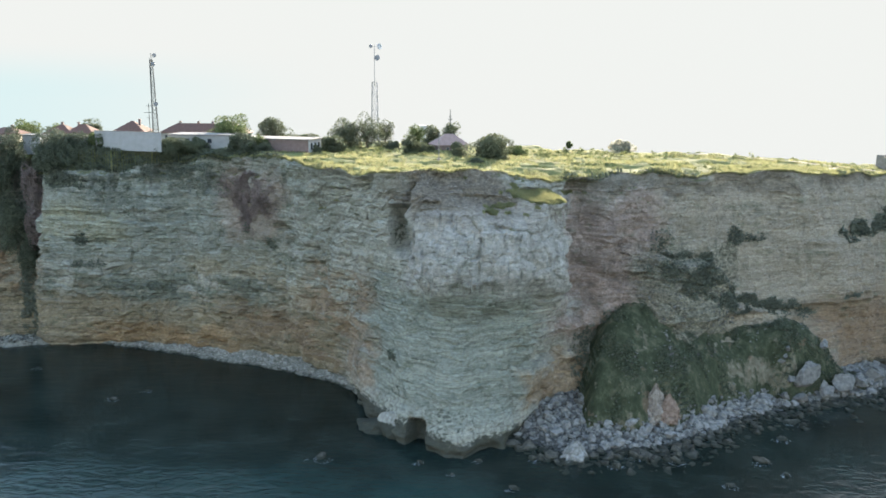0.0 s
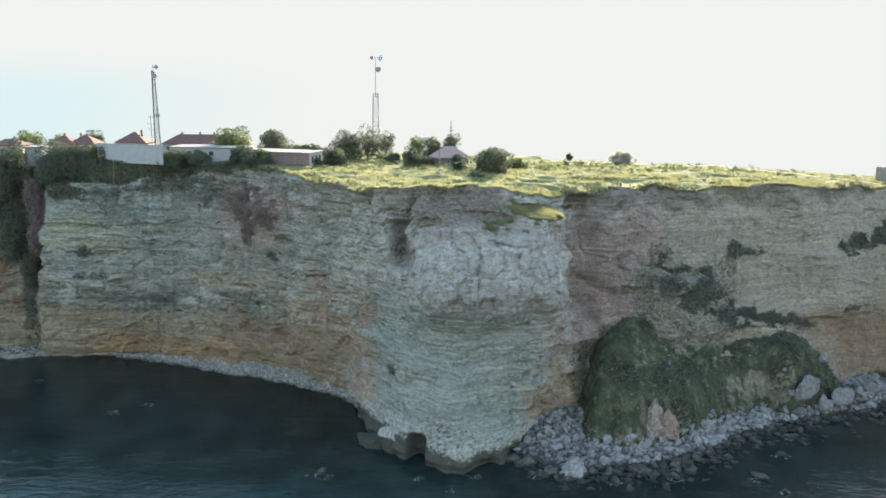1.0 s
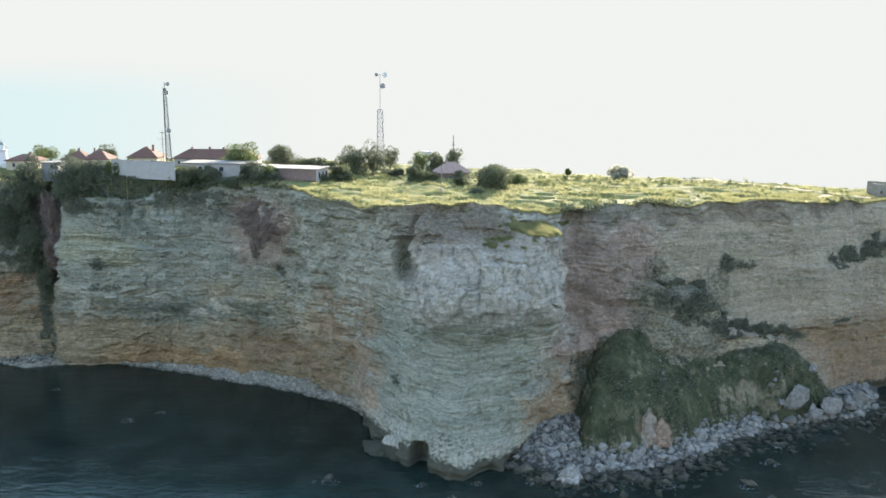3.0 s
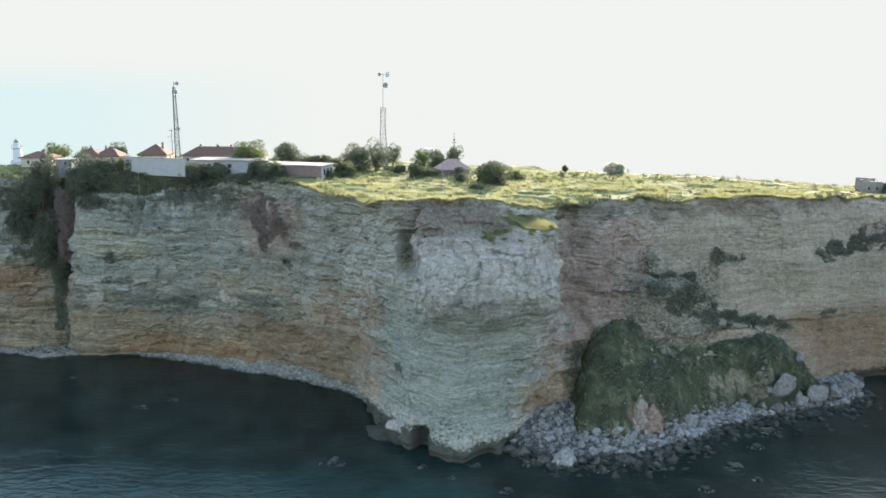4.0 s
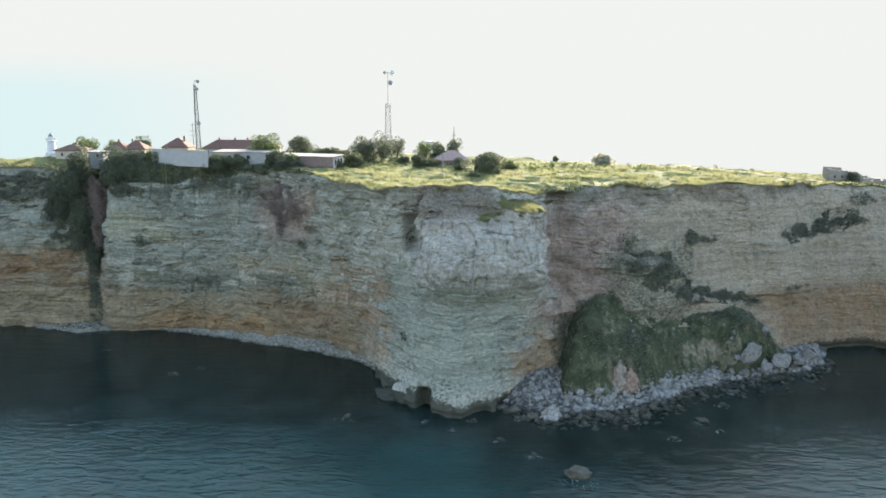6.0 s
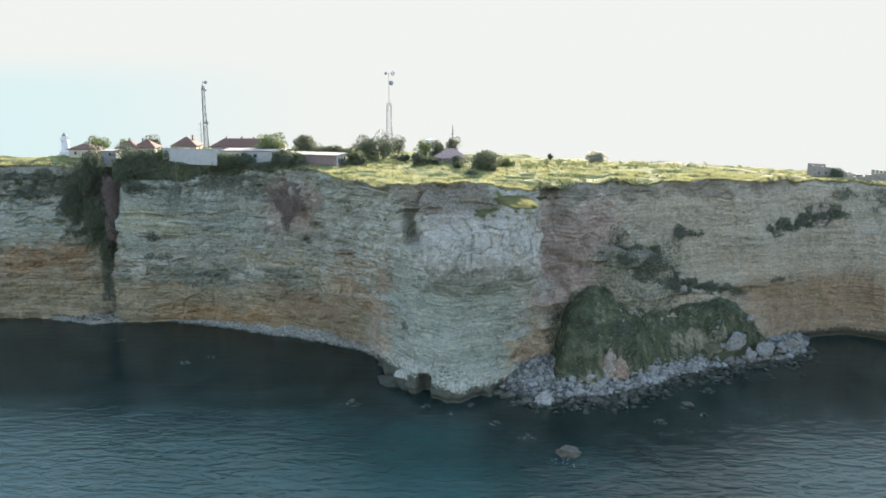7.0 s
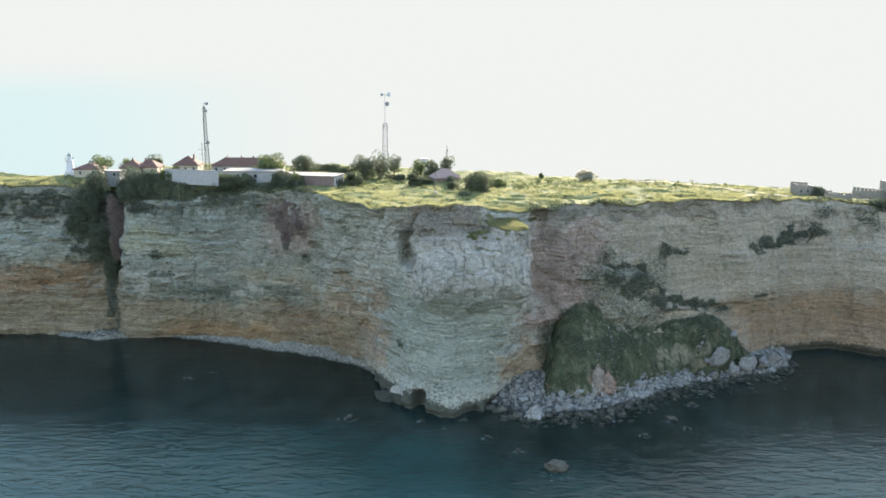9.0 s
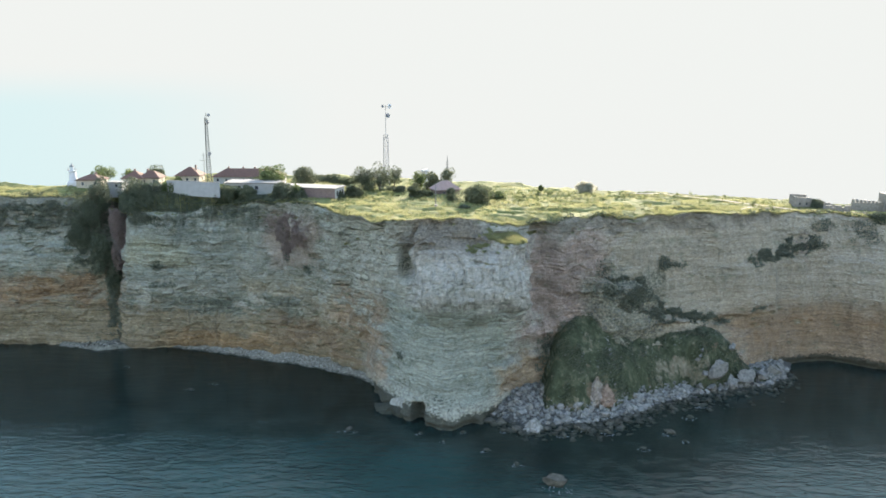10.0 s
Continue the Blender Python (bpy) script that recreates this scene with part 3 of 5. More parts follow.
D = cliff_relief()
GX, GY = GX + NX * D, GY + NY * D
GZ = GZ + 0.12 * vnoise(GX / 1.1, GY / 1.1, GZ / 1.1, 30) * (vv[None, :] < 0.995) + 0.7 * fbm(CU / 6, 0, 0, 31, 3)[:, None] * np.clip((vv[None, :] - 0.93) / 0.07, 0, 1)
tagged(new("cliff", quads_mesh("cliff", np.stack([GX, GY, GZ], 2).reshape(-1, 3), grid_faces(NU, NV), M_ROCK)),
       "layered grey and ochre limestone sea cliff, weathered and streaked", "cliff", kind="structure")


def on_cliff(x, z):
    """The place on the face at that x and height."""
    i0 = int(np.argmin(np.abs(MX - x)))
    j = int(np.argmin(np.abs(GZ[i0] - z)))
    i = int(np.argmin(np.abs(GX[:, j] - x)))
    return Vector((GX[i, j], GY[i, j], GZ[i, j])), Vector((NX[i, 0], NY[i, 0], 0))


# ---- the plateau ----
KNOWN = np.array([(-170, 235, 50.5), (-133, 233, 52), (-126, 226, 51), (-110, 238, 52), (-93, 246, 52), (-75, 243, 52), (-86, 212, 52.3), (-72, 207, 51.8), (-45, 205, 52.3), (-31, 199, 52.3),
                  (-18, 225, 52), (0, 212, 52.2), (2, 190, 51.8), (12, 191, 52), (37, 214, 51.8), (53, 232, 50.2), (72, 222, 50.6), (98, 221, 49.4), (126, 218, 47.8), (140, 214, 46.4), (153, 222, 43.6), (168, 232, 43.0), (-60, 280, 49.2), (0, 270, 48.0), (-25, 258, 49.6), (20, 250, 49.4), (-90, 275, 50.5), (35, 240, 49.6), (-165, 255, 47.3), (-150, 258, 47.8), (-142, 240, 50.0), (-190, 270, 46.5)])


def ground_z(x, y):
    x, y = np.asarray(x, float), np.asarray(y, float)
    w = 1.0 / ((x[..., None] - KNOWN[:, 0]) ** 2 + (y[..., None] - KNOWN[:, 1]) ** 2 + 40) ** 1.5
    z = (w * KNOWN[:, 2]).sum(-1) / w.sum(-1)
    return z + 0.3 * fbm(x / 15, y / 15, 0, 40, 2) + 0.6 * fbm(x / 9, y / 2.4, 0, 41, 3)


cols = np.arange(0, NU, 2)
ww = np.concatenate([np.linspace(0, 0.35, 70) ** 1.0, np.linspace(0.36, 1.0, 70)])
lx, ly, lz = GX[cols, -1], GY[cols, -1], GZ[cols, -1]
PX = lx[:, None] * (1 - ww) + BX[cols][:, None] * ww
PY = ly[:, None] * (1 - ww) + BY[cols][:, None] * ww
_d = np.hypot(PX - lx[:, None], PY - ly[:, None])       # how far in from the edge
_b = np.clip(_d / np.interp(lx, [-104, -98, -60, -52], [7, 3.2, 3.2, 6])[:, None], 0, 1)
_b = _b * _b * (3 - 2 * _b)
PZ = lz[:, None] * (1 - _b) + ground_z(PX, PY) * _b
PX, PY, PZ = (np.concatenate([a, b], 1) for a, b in ((PX, np.stack([BX[cols], BX[cols]], 1)), (PY, np.stack([BY[cols] + 3, BY[cols] + 12], 1)), (PZ, np.stack([PZ[:, -1] - 6, PZ[:, -1] * 0 - 3], 1))))
tagged(new("ground", quads_mesh("ground", np.stack([PX, PY, PZ], 2).reshape(-1, 3), grid_faces(len(cols), PX.shape[1]), M_GRASS, True)),
       "dry grassy plateau on top of the cliff, sunlit", "ground", kind="structure")


def land(x, y):
    """The plateau's height at a place."""
    k = np.argmin((PX - x) ** 2 + (PY - y) ** 2)
    return float(PZ.ravel()[k])


# ---- the sea ----
bm = bmesh.new()
bmesh.ops.create_grid(bm, x_segments=8, y_segments=8, size=4600)
part("water", bm, M_SEA, None, "dark teal sea with small ripples below the cliff")
tagged(bpy.data.objects["water"], category="sea", kind="structure")

# hazy distance painted in emission: white glare over the open sea, with a pale blue-green sea far from the sun
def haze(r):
    m, t, b = material("painted_haze_glow")
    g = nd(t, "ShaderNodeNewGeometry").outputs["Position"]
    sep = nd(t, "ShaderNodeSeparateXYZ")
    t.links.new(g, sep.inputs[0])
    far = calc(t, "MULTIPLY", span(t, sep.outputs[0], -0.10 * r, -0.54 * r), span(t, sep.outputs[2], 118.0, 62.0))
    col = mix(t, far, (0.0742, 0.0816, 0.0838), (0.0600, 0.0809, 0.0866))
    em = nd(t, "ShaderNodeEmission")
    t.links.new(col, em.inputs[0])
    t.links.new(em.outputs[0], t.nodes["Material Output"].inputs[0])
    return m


# two added glowing shells that carry the painted haze and hide the far sea
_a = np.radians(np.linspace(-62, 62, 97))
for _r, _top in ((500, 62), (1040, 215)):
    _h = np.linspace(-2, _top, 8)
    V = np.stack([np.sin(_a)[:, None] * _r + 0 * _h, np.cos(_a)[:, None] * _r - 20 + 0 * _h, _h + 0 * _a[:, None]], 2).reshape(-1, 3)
    tagged(new("backdrop", quads_mesh("backdrop", V, grid_faces(97, 8), haze(_r), True)), "glowing backdrop painted as bright white sea haze in the far distance", "haze", kind="structure")

# ---- shore ----
SHORE = np.array([(12, 150), (17, 147), (24, 141), (31, 141), (43, 143), (56, 149.5), (66, 157), (78, 163), (92, 168), (101, 170), (108, 176), (114, 186), (122, 200)], float)


def rock_verts(rng, subdiv=2, rough=0.28, flat=0.75):
    bm = bmesh.new()
    bmesh.ops.create_icosphere(bm, subdivisions=subdiv, radius=1.0)
    V = np.array([v.co[:] for v in bm.verts])
    F = np.array([[v.index for v in f.verts] for f in bm.faces])
    bm.free()
    for _ in range(14):                                  # planed faces
        n = rng.normal(size=3)
        n /= np.linalg.norm(n)
        over = np.maximum(V @ n - rng.uniform(0.34, 0.7), 0)
        V -= over[:, None] * n
    o = rng.uniform(0, 50, 3)
    V *= (1 + rough * 0.5 * fbm(V[:, 0] * 1.7 + o[0], V[:, 1] * 1.7 + o[1], V[:, 2] * 1.7 + o[2], 60, 3))[:, None]
    return V * np.array([1, 0.85, flat]), F


_rng = np.random.RandomState(11)
ROCKS = [rock_verts(_rng, 2) for _ in range(10)]
PEBS = [rock_verts(_rng, 1) for _ in range(8)]


def turned(V, rng, tilt=0.35):
    e = Euler((rng.uniform(-tilt, tilt), rng.uniform(-tilt, tilt), rng.uniform(0, 6.28))).to_matrix()
    return V @ np.array(e).T


def heap(name, places, mat, label, category, shapes):
    """Many loose stones joined: rows of x, y, z, size."""
    rng = np.random.RandomState(7)
    Vs, Fs, n = [], [], 0
    for x, y, z, s in places:
        V, F = shapes[rng.randint(len(shapes))]
        V = turned(V, rng) * s * rng.uniform(0.85, 1.15, 3) + (x, y, z)
        Vs.append(V)
        Fs.append(F + n)
        n += len(V)
    return tagged(new(name, quads_mesh(name, np.concatenate(Vs), np.concatenate(Fs), mat)), label, category, kind="stuff")


def boulder(x, y, z, sx, sy, sz, mat, label, seed, rot=0.0, name="boulder", group=""):
    rng = np.random.RandomState(seed)
    V, F = rock_verts(rng, 4, 0.3, 1.0)
    V = V * (1 + 0.09 * ridged(V[:, 0] * 1.6, V[:, 1] * 1.6, V[:, 2] * 3.2, seed, 4) + 0.04 * fbm(V[:, 0] * 7, V[:, 1] * 7, V[:, 2] * 9, seed, 3))[:, None]
    c, s = math.cos(rot), math.sin(rot)
    V = V * (sx, sy / 0.85, sz)
    V = np.stack([V[:, 0] * c - V[:, 1] * s, V[:, 0] * s + V[:, 1] * c, V[:, 2]], 1)
    ob = new(name, quads_mesh(name, V, F, mat))
    ob.location = (x, y, z)
    return tagged(ob, label, "rock", group)


def crag(x, y, z, r, h, mat, label, seed, lean=0.0, name="outcrop"):
    """A jagged pile of rock that tapers to broken points."""
    nr, na = 26, 44
    tt, aa = np.meshgrid(np.linspace(0, 1, nr), np.linspace(0, 2 * np.pi, na, endpoint=False), indexing="ij")
    cx, cy = np.cos(aa), np.sin(aa)
    va, ed, vl = cells(aa * 1.6 + 0.3 * seed, tt * 4.0, seed)
    rad = r * (1 - tt) ** 0.75 * (1 + 0.3 * ridged(cx * 1.3, cy * 1.3, tt * 1.6, seed, 3) + 0.25 * va - 0.15 * (1 - ed) + 0.2 * vl)
    zz = h * (tt - 0.18) + 0.16 * h * vnoise(cx * 2 + seed, cy * 2, tt * 3, seed) * tt
    V = np.stack([rad * cx * 1.15 + lean * tt * h, rad * cy * 0.8, zz], 2).reshape(-1, 3)
    i, j = np.meshgrid(np.arange(nr - 1), np.arange(na), indexing="ij")
    a, b_ = (i * na + j).ravel(), (i * na + (j + 1) % na).ravel()
    ob = new(name, quads_mesh(name, V, np.stack([a, b_, b_ + na, a + na], 1), mat))
    ob.location = (x, y, z)
    return tagged(ob, label, "rock")


# the eastern beach and the grassed slumps behind it
ax, ay = np.meshgrid(np.arange(12, 124, 0.6), np.arange(132, 200, 0.6), indexing="ij")
shore_y = np.interp(ax, SHORE[:, 0], SHORE[:, 1])
din = (ay - shore_y) * 0.85
bz = np.where(din < 0, 0.22 * din, 0.27 * np.minimum(din, 17))
wob = 0.9 * fbm(ax / 7, ay / 7, 0, 70, 3)
CAP = np.array([(22, -3), (29, 0), (31.5, 5), (33.5, 12), (36, 18.5), (39.5, 23), (44, 25.2), (48.5, 24), (52, 20.5), (54, 18), (57, 18), (62, 20.5), (66, 17), (72, 15.4), (77, 15.8), (82, 16.2), (86, 15.2), (90, 12.2), (94, 6.4), (98, 2.5), (104, 2), (110, 1)], float)
_k = np.hanning(7) / np.hanning(7).sum()
_c = np.convolve(np.pad(np.interp(ax[:, 0], CAP[:, 0], CAP[:, 1]), 3, mode="edge"), _k, mode="valid")
cap = _c[:, None] + 0.3 * wob
ra = ay - shore_y - 6.5 + 3.0 * soft(ax, 73, 79) - 1.2 * vnoise(ax / 5, 0, 0, 75)
hump = soft(ax, 70, 77)
ramp_z = np.minimum(2.0 + (2.0 + 1.4 * hump) * ra, 6.5 + (0.95 + 1.1 * hump) * ra) + 1.5 * vnoise(ax / 4.5, ay / 9, 0, 76)
mound = np.minimum(ramp_z, cap) - 1.6 * np.exp(-np.abs(ramp_z - cap) / 3.0)
mound = mound + 0.35 * fbm(ax / 6, ay / 9, 0, 71, 3) + 0.16 * np.abs(fbm(ax / 1.5, ay / 1.5, 0, 72, 2))
bz = bz + 0.15 * fbm(ax / 2, ay / 2, 0, 73, 2)
TZ = np.maximum(bz, mound)
F = grid_faces(*ax.shape)
under = (mound > bz - 1.0).ravel()[F].any(1)
V = np.stack([ax, ay, bz - 0.05], 2).reshape(-1, 3)
VM = np.stack([ax, ay, mound], 2).reshape(-1, 3)
M_GRAVEL = simple("grey_shingle", (0.055, 0.053, 0.046), 0.95, 0.3, 2.0, relief=0.1)


def slump_grass():
    m, t, b = material("slump_grass", 0.95)
    b.inputs["Specular IOR Level"].default_value = 0.1
    g = nd(t, "ShaderNodeNewGeometry").outputs["Position"]
    sp = nd(t, "ShaderNodeSeparateXYZ")
    t.links.new(g, sp.inputs[0])
    f = tex(t, g, 0.9, 6, (1, 1, 1), 0.7)
    col = ramp(t, tex(t, g, 0.6, 6, (1, 1, 0.28), 0.7), (0.3, (0.024, 0.032, 0.017)), (0.5, (0.047, 0.056, 0.03)), (0.68, (0.11, 0.108, 0.065)))
    rocky = calc(t, "MULTIPLY", calc(t, "MULTIPLY", span(t, sp.outputs[0], 62.0, 67.0), span(t, sp.outputs[0], 84.0, 79.0)), calc(t, "MULTIPLY", calc(t, "MULTIPLY", span(t, sp.outputs[2], 2.5, 4.5), span(t, sp.outputs[2], 11.0, 8.0)), 0.12))
    bare = span(t, calc(t, "ADD", tex(t, g, 0.22, 7, (1, 1, 0.7), 0.72), rocky), 0.56, 0.64)
    col = mix(t, calc(t, "MULTIPLY", bare, 0.75), col, ramp(t, f, (0.3, (0.11, 0.095, 0.06)), (0.5, (0.18, 0.155, 0.108)), (0.7, (0.265, 0.238, 0.178))))
    col = mix(t, calc(t, "MULTIPLY", span(t, calc(t, "ADD", tex(t, g, 0.3, 5), calc(t, "MULTIPLY", calc(t, "MULTIPLY", span(t, sp.outputs[0], 41.0, 45.0), span(t, sp.outputs[0], 52.0, 48.0)), calc(t, "MULTIPLY", span(t, sp.outputs[2], 9.0, 6.0), 0.2))), 0.60, 0.70), 0.5), col, ramp(t, f, (0.3, (0.12, 0.07, 0.045)), (0.7, (0.28, 0.19, 0.13))))
    t.links.new(col, b.inputs["Base Color"])
    bump(t, b, tex(t, g, 1.6, 6, (1, 1, 0.5), 0.7), 1.0, 0.7)
    return m


M_SLUMP = slump_grass()


def sub_mesh(name, V, F, mat, smooth=False):
    used, inv = np.unique(F, return_inverse=True)
    return quads_mesh(name, V[used], inv.reshape(F.shape), mat, smooth)


tagged(new("beach", sub_mesh("beach", V, F, M_GRAVEL)), "grey shingle beach at the foot of the cliff", "beach", kind="structure")
tagged(new("slump_slope", sub_mesh("slump_slope", VM, F[under], M_SLUMP)), "grassed landslip mounds with bare earth against the cliff", "slope", kind="structure")


def talus_z(x, y):
    i, j = int(round((x - 12) / 0.6)), int(round((y - 132) / 0.6))
    return float(TZ[min(max(i, 0), TZ.shape[0] - 1), min(max(j, 0), TZ.shape[1] - 1)])


rng = np.random.RandomState(21)
small, weedy, big = [], [], []
for _ in range(17000):
    x = rng.uniform(15, 112)
    sy = np.interp(x, SHORE[:, 0], SHORE[:, 1])
    d = rng.uniform(-11, 12) if x > 36 else rng.uniform(-8, 22)
    y = sy + d
    i, j = int(round((x - 12) / 0.6)), int(round((y - 132) / 0.6))
    if j < 0 or j >= TZ.shape[1] or mound[i, j] > bz[i, j] + 0.8 + rng.uniform(-0.6, 1.2):
        continue
    s = (0.38 if x < 40 else 0.43) * math.exp(rng.normal(0, 0.5))
    if d < 0.8:
        if rng.rand() < (0.34 if 16 < x < 64 else 0.20) * (1 + d / 11):
            weedy.append((x, y, -0.25 + max(d * 0.05, -0.3), rng.uniform(0.6, 1.0) * (2.3 if rng.rand() < 0.25 else 1.3)))
    else:
        small.append((x, y, TZ[i, j] + 0.1 * s, s))
        if rng.rand() < 0.075 and len(big) < 290:
            big.append((x, y, TZ[i, j] + 0.2, rng.uniform(0.8, 1.7)))
for _ in range(90):
    x, y = rng.uniform(36, 100), 0
    y = np.interp(x, SHORE[:, 0], SHORE[:, 1]) + rng.uniform(9, 20)
    i, j = int(round((x - 12) / 0.6)), int(round((y - 132) / 0.6))
    if j < TZ.shape[1]:
        small.append((x, y, TZ[i, j] + 0.1, rng.uniform(0.12, 0.45)))
heap("shingle", small, M_PALE, "pale grey limestone rubble heaped along the shore", "rubble", PEBS)
heap("shore_rubble", weedy, M_WEED, "dark weed-covered rocks awash at the water's edge", "rubble", ROCKS[:4])
_meshes = [quads_mesh("boulder", V0, F0, M_PALE) for V0, F0 in ROCKS]
for k, (x, y, z, s) in enumerate(big):
    ob = tagged(new("boulder", _meshes[k % len(_meshes)]), "pale grey rounded limestone boulder on the beach", "rock", "beach boulders")
    ob.matrix_world = pose(x, y, z, rng.uniform(-20, 20), rng.uniform(-20, 20), rng.uniform(0, 360)) @ Matrix.Diagonal((s * 1.1, s, s, 1))
crag(26.6, 139.2, 0.2, 2.9, 3.8, M_PITTED, "large pitted whitish rock at the water's edge", 3, 0.05, "boulder")
boulder(85.3, 168.6, 5.6, 3.6, 2.2, 4.4, M_SLAB, "tall leaning grey slab of fallen limestone", 5, 0.5)
boulder(93.5, 169.5, 3.2, 4.6, 2.6, 2.6, M_SLAB, "broad cracked block of fallen limestone", 8, 0.35)
boulder(88.8, 167.2, 2.4, 1.7, 1.5, 2.6, M_SLAB, "upright fallen limestone block", 9, 0.1)
boulder(82.5, 165.5, 1.9, 2.2, 1.7, 1.6, M_SLAB, "grey fallen limestone block", 12, 1.0)
boulder(99.5, 172.5, 2.6, 2.4, 1.9, 1.7, M_SLAB, "grey fallen limestone block", 14, 0.7)
boulder(104, 176.5, 3.2, 3.0, 2.2, 2.0, M_SLAB, "grey fallen limestone block beside the cliff", 15, 0.2)
boulder(78.5, 165.5, 2.0, 1.7, 1.3, 1.2, M_SLAB, "pale smooth fallen limestone block", 16, 0.2)
boulder(109, 181.5, 2.2, 2.0, 1.8, 1.5, M_SLAB, "grey fallen limestone block beside the cliff", 17, 0.2)
rs = np.random.RandomState(77)
for k in range(16):
    x = rs.uniform(77, 107)
    y = np.interp(x, SHORE[:, 0], SHORE[:, 1]) + rs.uniform(1.5, 6.5)
    q = rs.uniform(0.8, 1.6)
    boulder(x, y, talus_z(x, y) + 0.3 * q, q * 1.2, q * 0.9, q * 0.9, M_SLAB, "angular fallen limestone block among larger slabs", 300 + k, rs.uniform(0, 3), "boulder", "fallen blocks")
for k, (x, y, sx, sy, sz) in enumerate(((15.5, 144.2, 2.6, 2.0, 1.4), (18.5, 143.0, 2.4, 1.8, 1.3), (23.0, 139.6, 2.2, 1.7, 1.2), (33.5, 139.4, 2.0, 1.5, 1.1), (40.5, 140.4, 2.2, 1.6, 1.1))):
    boulder(x, y + 0.4, 0.25, sx, sy, sz, M_WEED, "rounded dark weed-covered rock at the waterline", 500 + k, 0.35 * k, "shore_rock", "weedy shore rocks")
crag(46.0, 153.0, 3.2, 2.7, 7.2, M_RUSTPALE, "pale jagged pinnacle at the foot of the landslip", 61, -0.08)
crag(48.0, 152.4, 3.0, 2.6, 5.4, M_RUST, "rust-stained jagged outcrop beside a pale pinnacle", 63, 0.05)
crag(43.6, 151.6, 2.6, 2.0, 2.8, M_RUSTPALE, "low broken block below the jagged outcrop", 65)
boulder(-11.4, 151.8, 0.7, 4.6, 3.2, 3.0, M_TOE, "pale jutting rock ledge with a weedy flank at the headland's foot", 19, 2.3)
boulder(-9.0, 149.4, 0.9, 4.4, 3.2, 3.6, M_TOE, "weathered rock spur at the foot of the headland", 23, 2.5)

# pale stones lying on the landslip
rs = np.random.RandomState(91)
lying = []
for _ in range(300):
    k = rs.rand()
    if k < 0.35:                                         # crest of the dome
        x = 50.5 + rs.normal(0, 0.7)
        y = rs.uniform(152, 164)
    elif k < 0.55:
        x, y = rs.uniform(36, 48), rs.uniform(150, 158)
    else:
        x, y = rs.uniform(52, 92), rs.uniform(158, 178)
    i, j = int(round((x - 12) / 0.6)), int(round((y - 132) / 0.6))
    if mound[i, j] > bz[i, j]:
        lying.append((x, y, mound[i, j] + 0.05, 0.22 * math.exp(rs.normal(0, 0.5))))
heap("slump_stones", lying, M_PALE, "pale stones scattered over the grassy landslip", "rubble", PEBS)

# rocks awash off the shore
SEA_ROCKS = [(28.6, 111.2, 3.6, 2.6), (-21.5, 139, 2.2, 0.5), (-2.7, 137.5, 1.1, 0.4), (13.9, 128, 1.3, 0.6), (20.6, 121, 1.6, 0.4), (61.7, 138.5, 1.9, 0.7), (52.8, 129.3, 1.4, 0.5), (64.5, 133.5, 1.0, 0.35),
             (-72.2, 166.5, 1.7, 0.35), (-66, 171, 1.2, 0.3), (-98.2, 185, 1.2, 0.3), (8.2, 138, 1.0, 0.5), (3.1, 132.6, 0.7, 0.35), (38.5, 140.2, 1.8, 0.8), (46, 138, 1.6, 0.6), (20, 139, 1.7, 0.8), (34, 136.5, 1.5, 0.5), (70, 148, 1.6, 0.5), (76, 156, 1.8, 0.6)]
for k, (x, y, s, h) in enumerate(SEA_ROCKS):
    boulder(x, y, h * 0.2 - 0.1, s, s * 0.75, h + 0.3, M_WEED, "dark wet rock breaking the sea's surface", 40 + k, k * 1.1, "sea_rock", "rocks awash")


def foam_patch(x, y, r, seed):
    rg = np.random.RandomState(seed)
    Vs, Fs, n = [], [], 0
    for _ in range(int(10 + r * 16)):
        a, q = rg.uniform(0, 6.28), r * rg.uniform(0.35, 1.1)
        cx, cy, s = x + q * math.cos(a) * 1.5, y + q * math.sin(a) * 0.8, rg.uniform(0.02, 0.11)
        k = 7
        ang = np.linspace(0, 2 * np.pi, k, endpoint=False)
        rr = s * rg.uniform(0.4, 1.2, k)
        Vs.append(np.stack([cx + rr * np.cos(ang) * 2.2, cy + rr * np.sin(ang), np.full(k, 0.05) + rg.uniform(0, 0.02)], 1))
        Fs.append((np.arange(k) + n)[None])
        n += k
    return np.concatenate(Vs), np.concatenate(Fs)


Vs, Fs, n = [], [], 0
for k, (x, y, s, h) in enumerate(SEA_ROCKS):
    a, b = foam_patch(x - 0.2, y - s * 0.6, s * 0.8, 80 + k)
    Vs.append(a); Fs.append(b + n); n += len(a)
tagged(new("foam", quads_mesh("foam", np.concatenate(Vs), np.concatenate(Fs), M_FOAM)), "flecks of white foam around the rocks awash", "foam", kind="stuff")

# the western shingle strip and low shelf
wx = np.arange(-130, -14, 0.6)
WSH = np.array([(-131, 205), (-113, 199.8), (-97, 206), (-85, 202), (-70, 196.7), (-53, 190.2), (-38, 184.4), (-26, 178), (-19, 171.5), (-14, 163)], float)
wy0 = np.interp(wx, WSH[:, 0], WSH[:, 1])
wd = np.arange(-3, 12, 0.5)
AX = wx[:, None] + 0 * wd
AY = wy0[:, None] + wd
shelf = 0.8 * np.exp(-((wx - -108) / 13) ** 4)[:, None]
AZ = np.where(wd < 0, 0.5 * wd, 0.3 * wd)[None] * (1 - shelf) + shelf * np.clip(wd[None] * 1.2, -1.5, 1.5)
AZ = AZ + (0.25 + 0.5 * shelf) * fbm(AX / 2.5, AY / 2.5, 0, 90, 4)
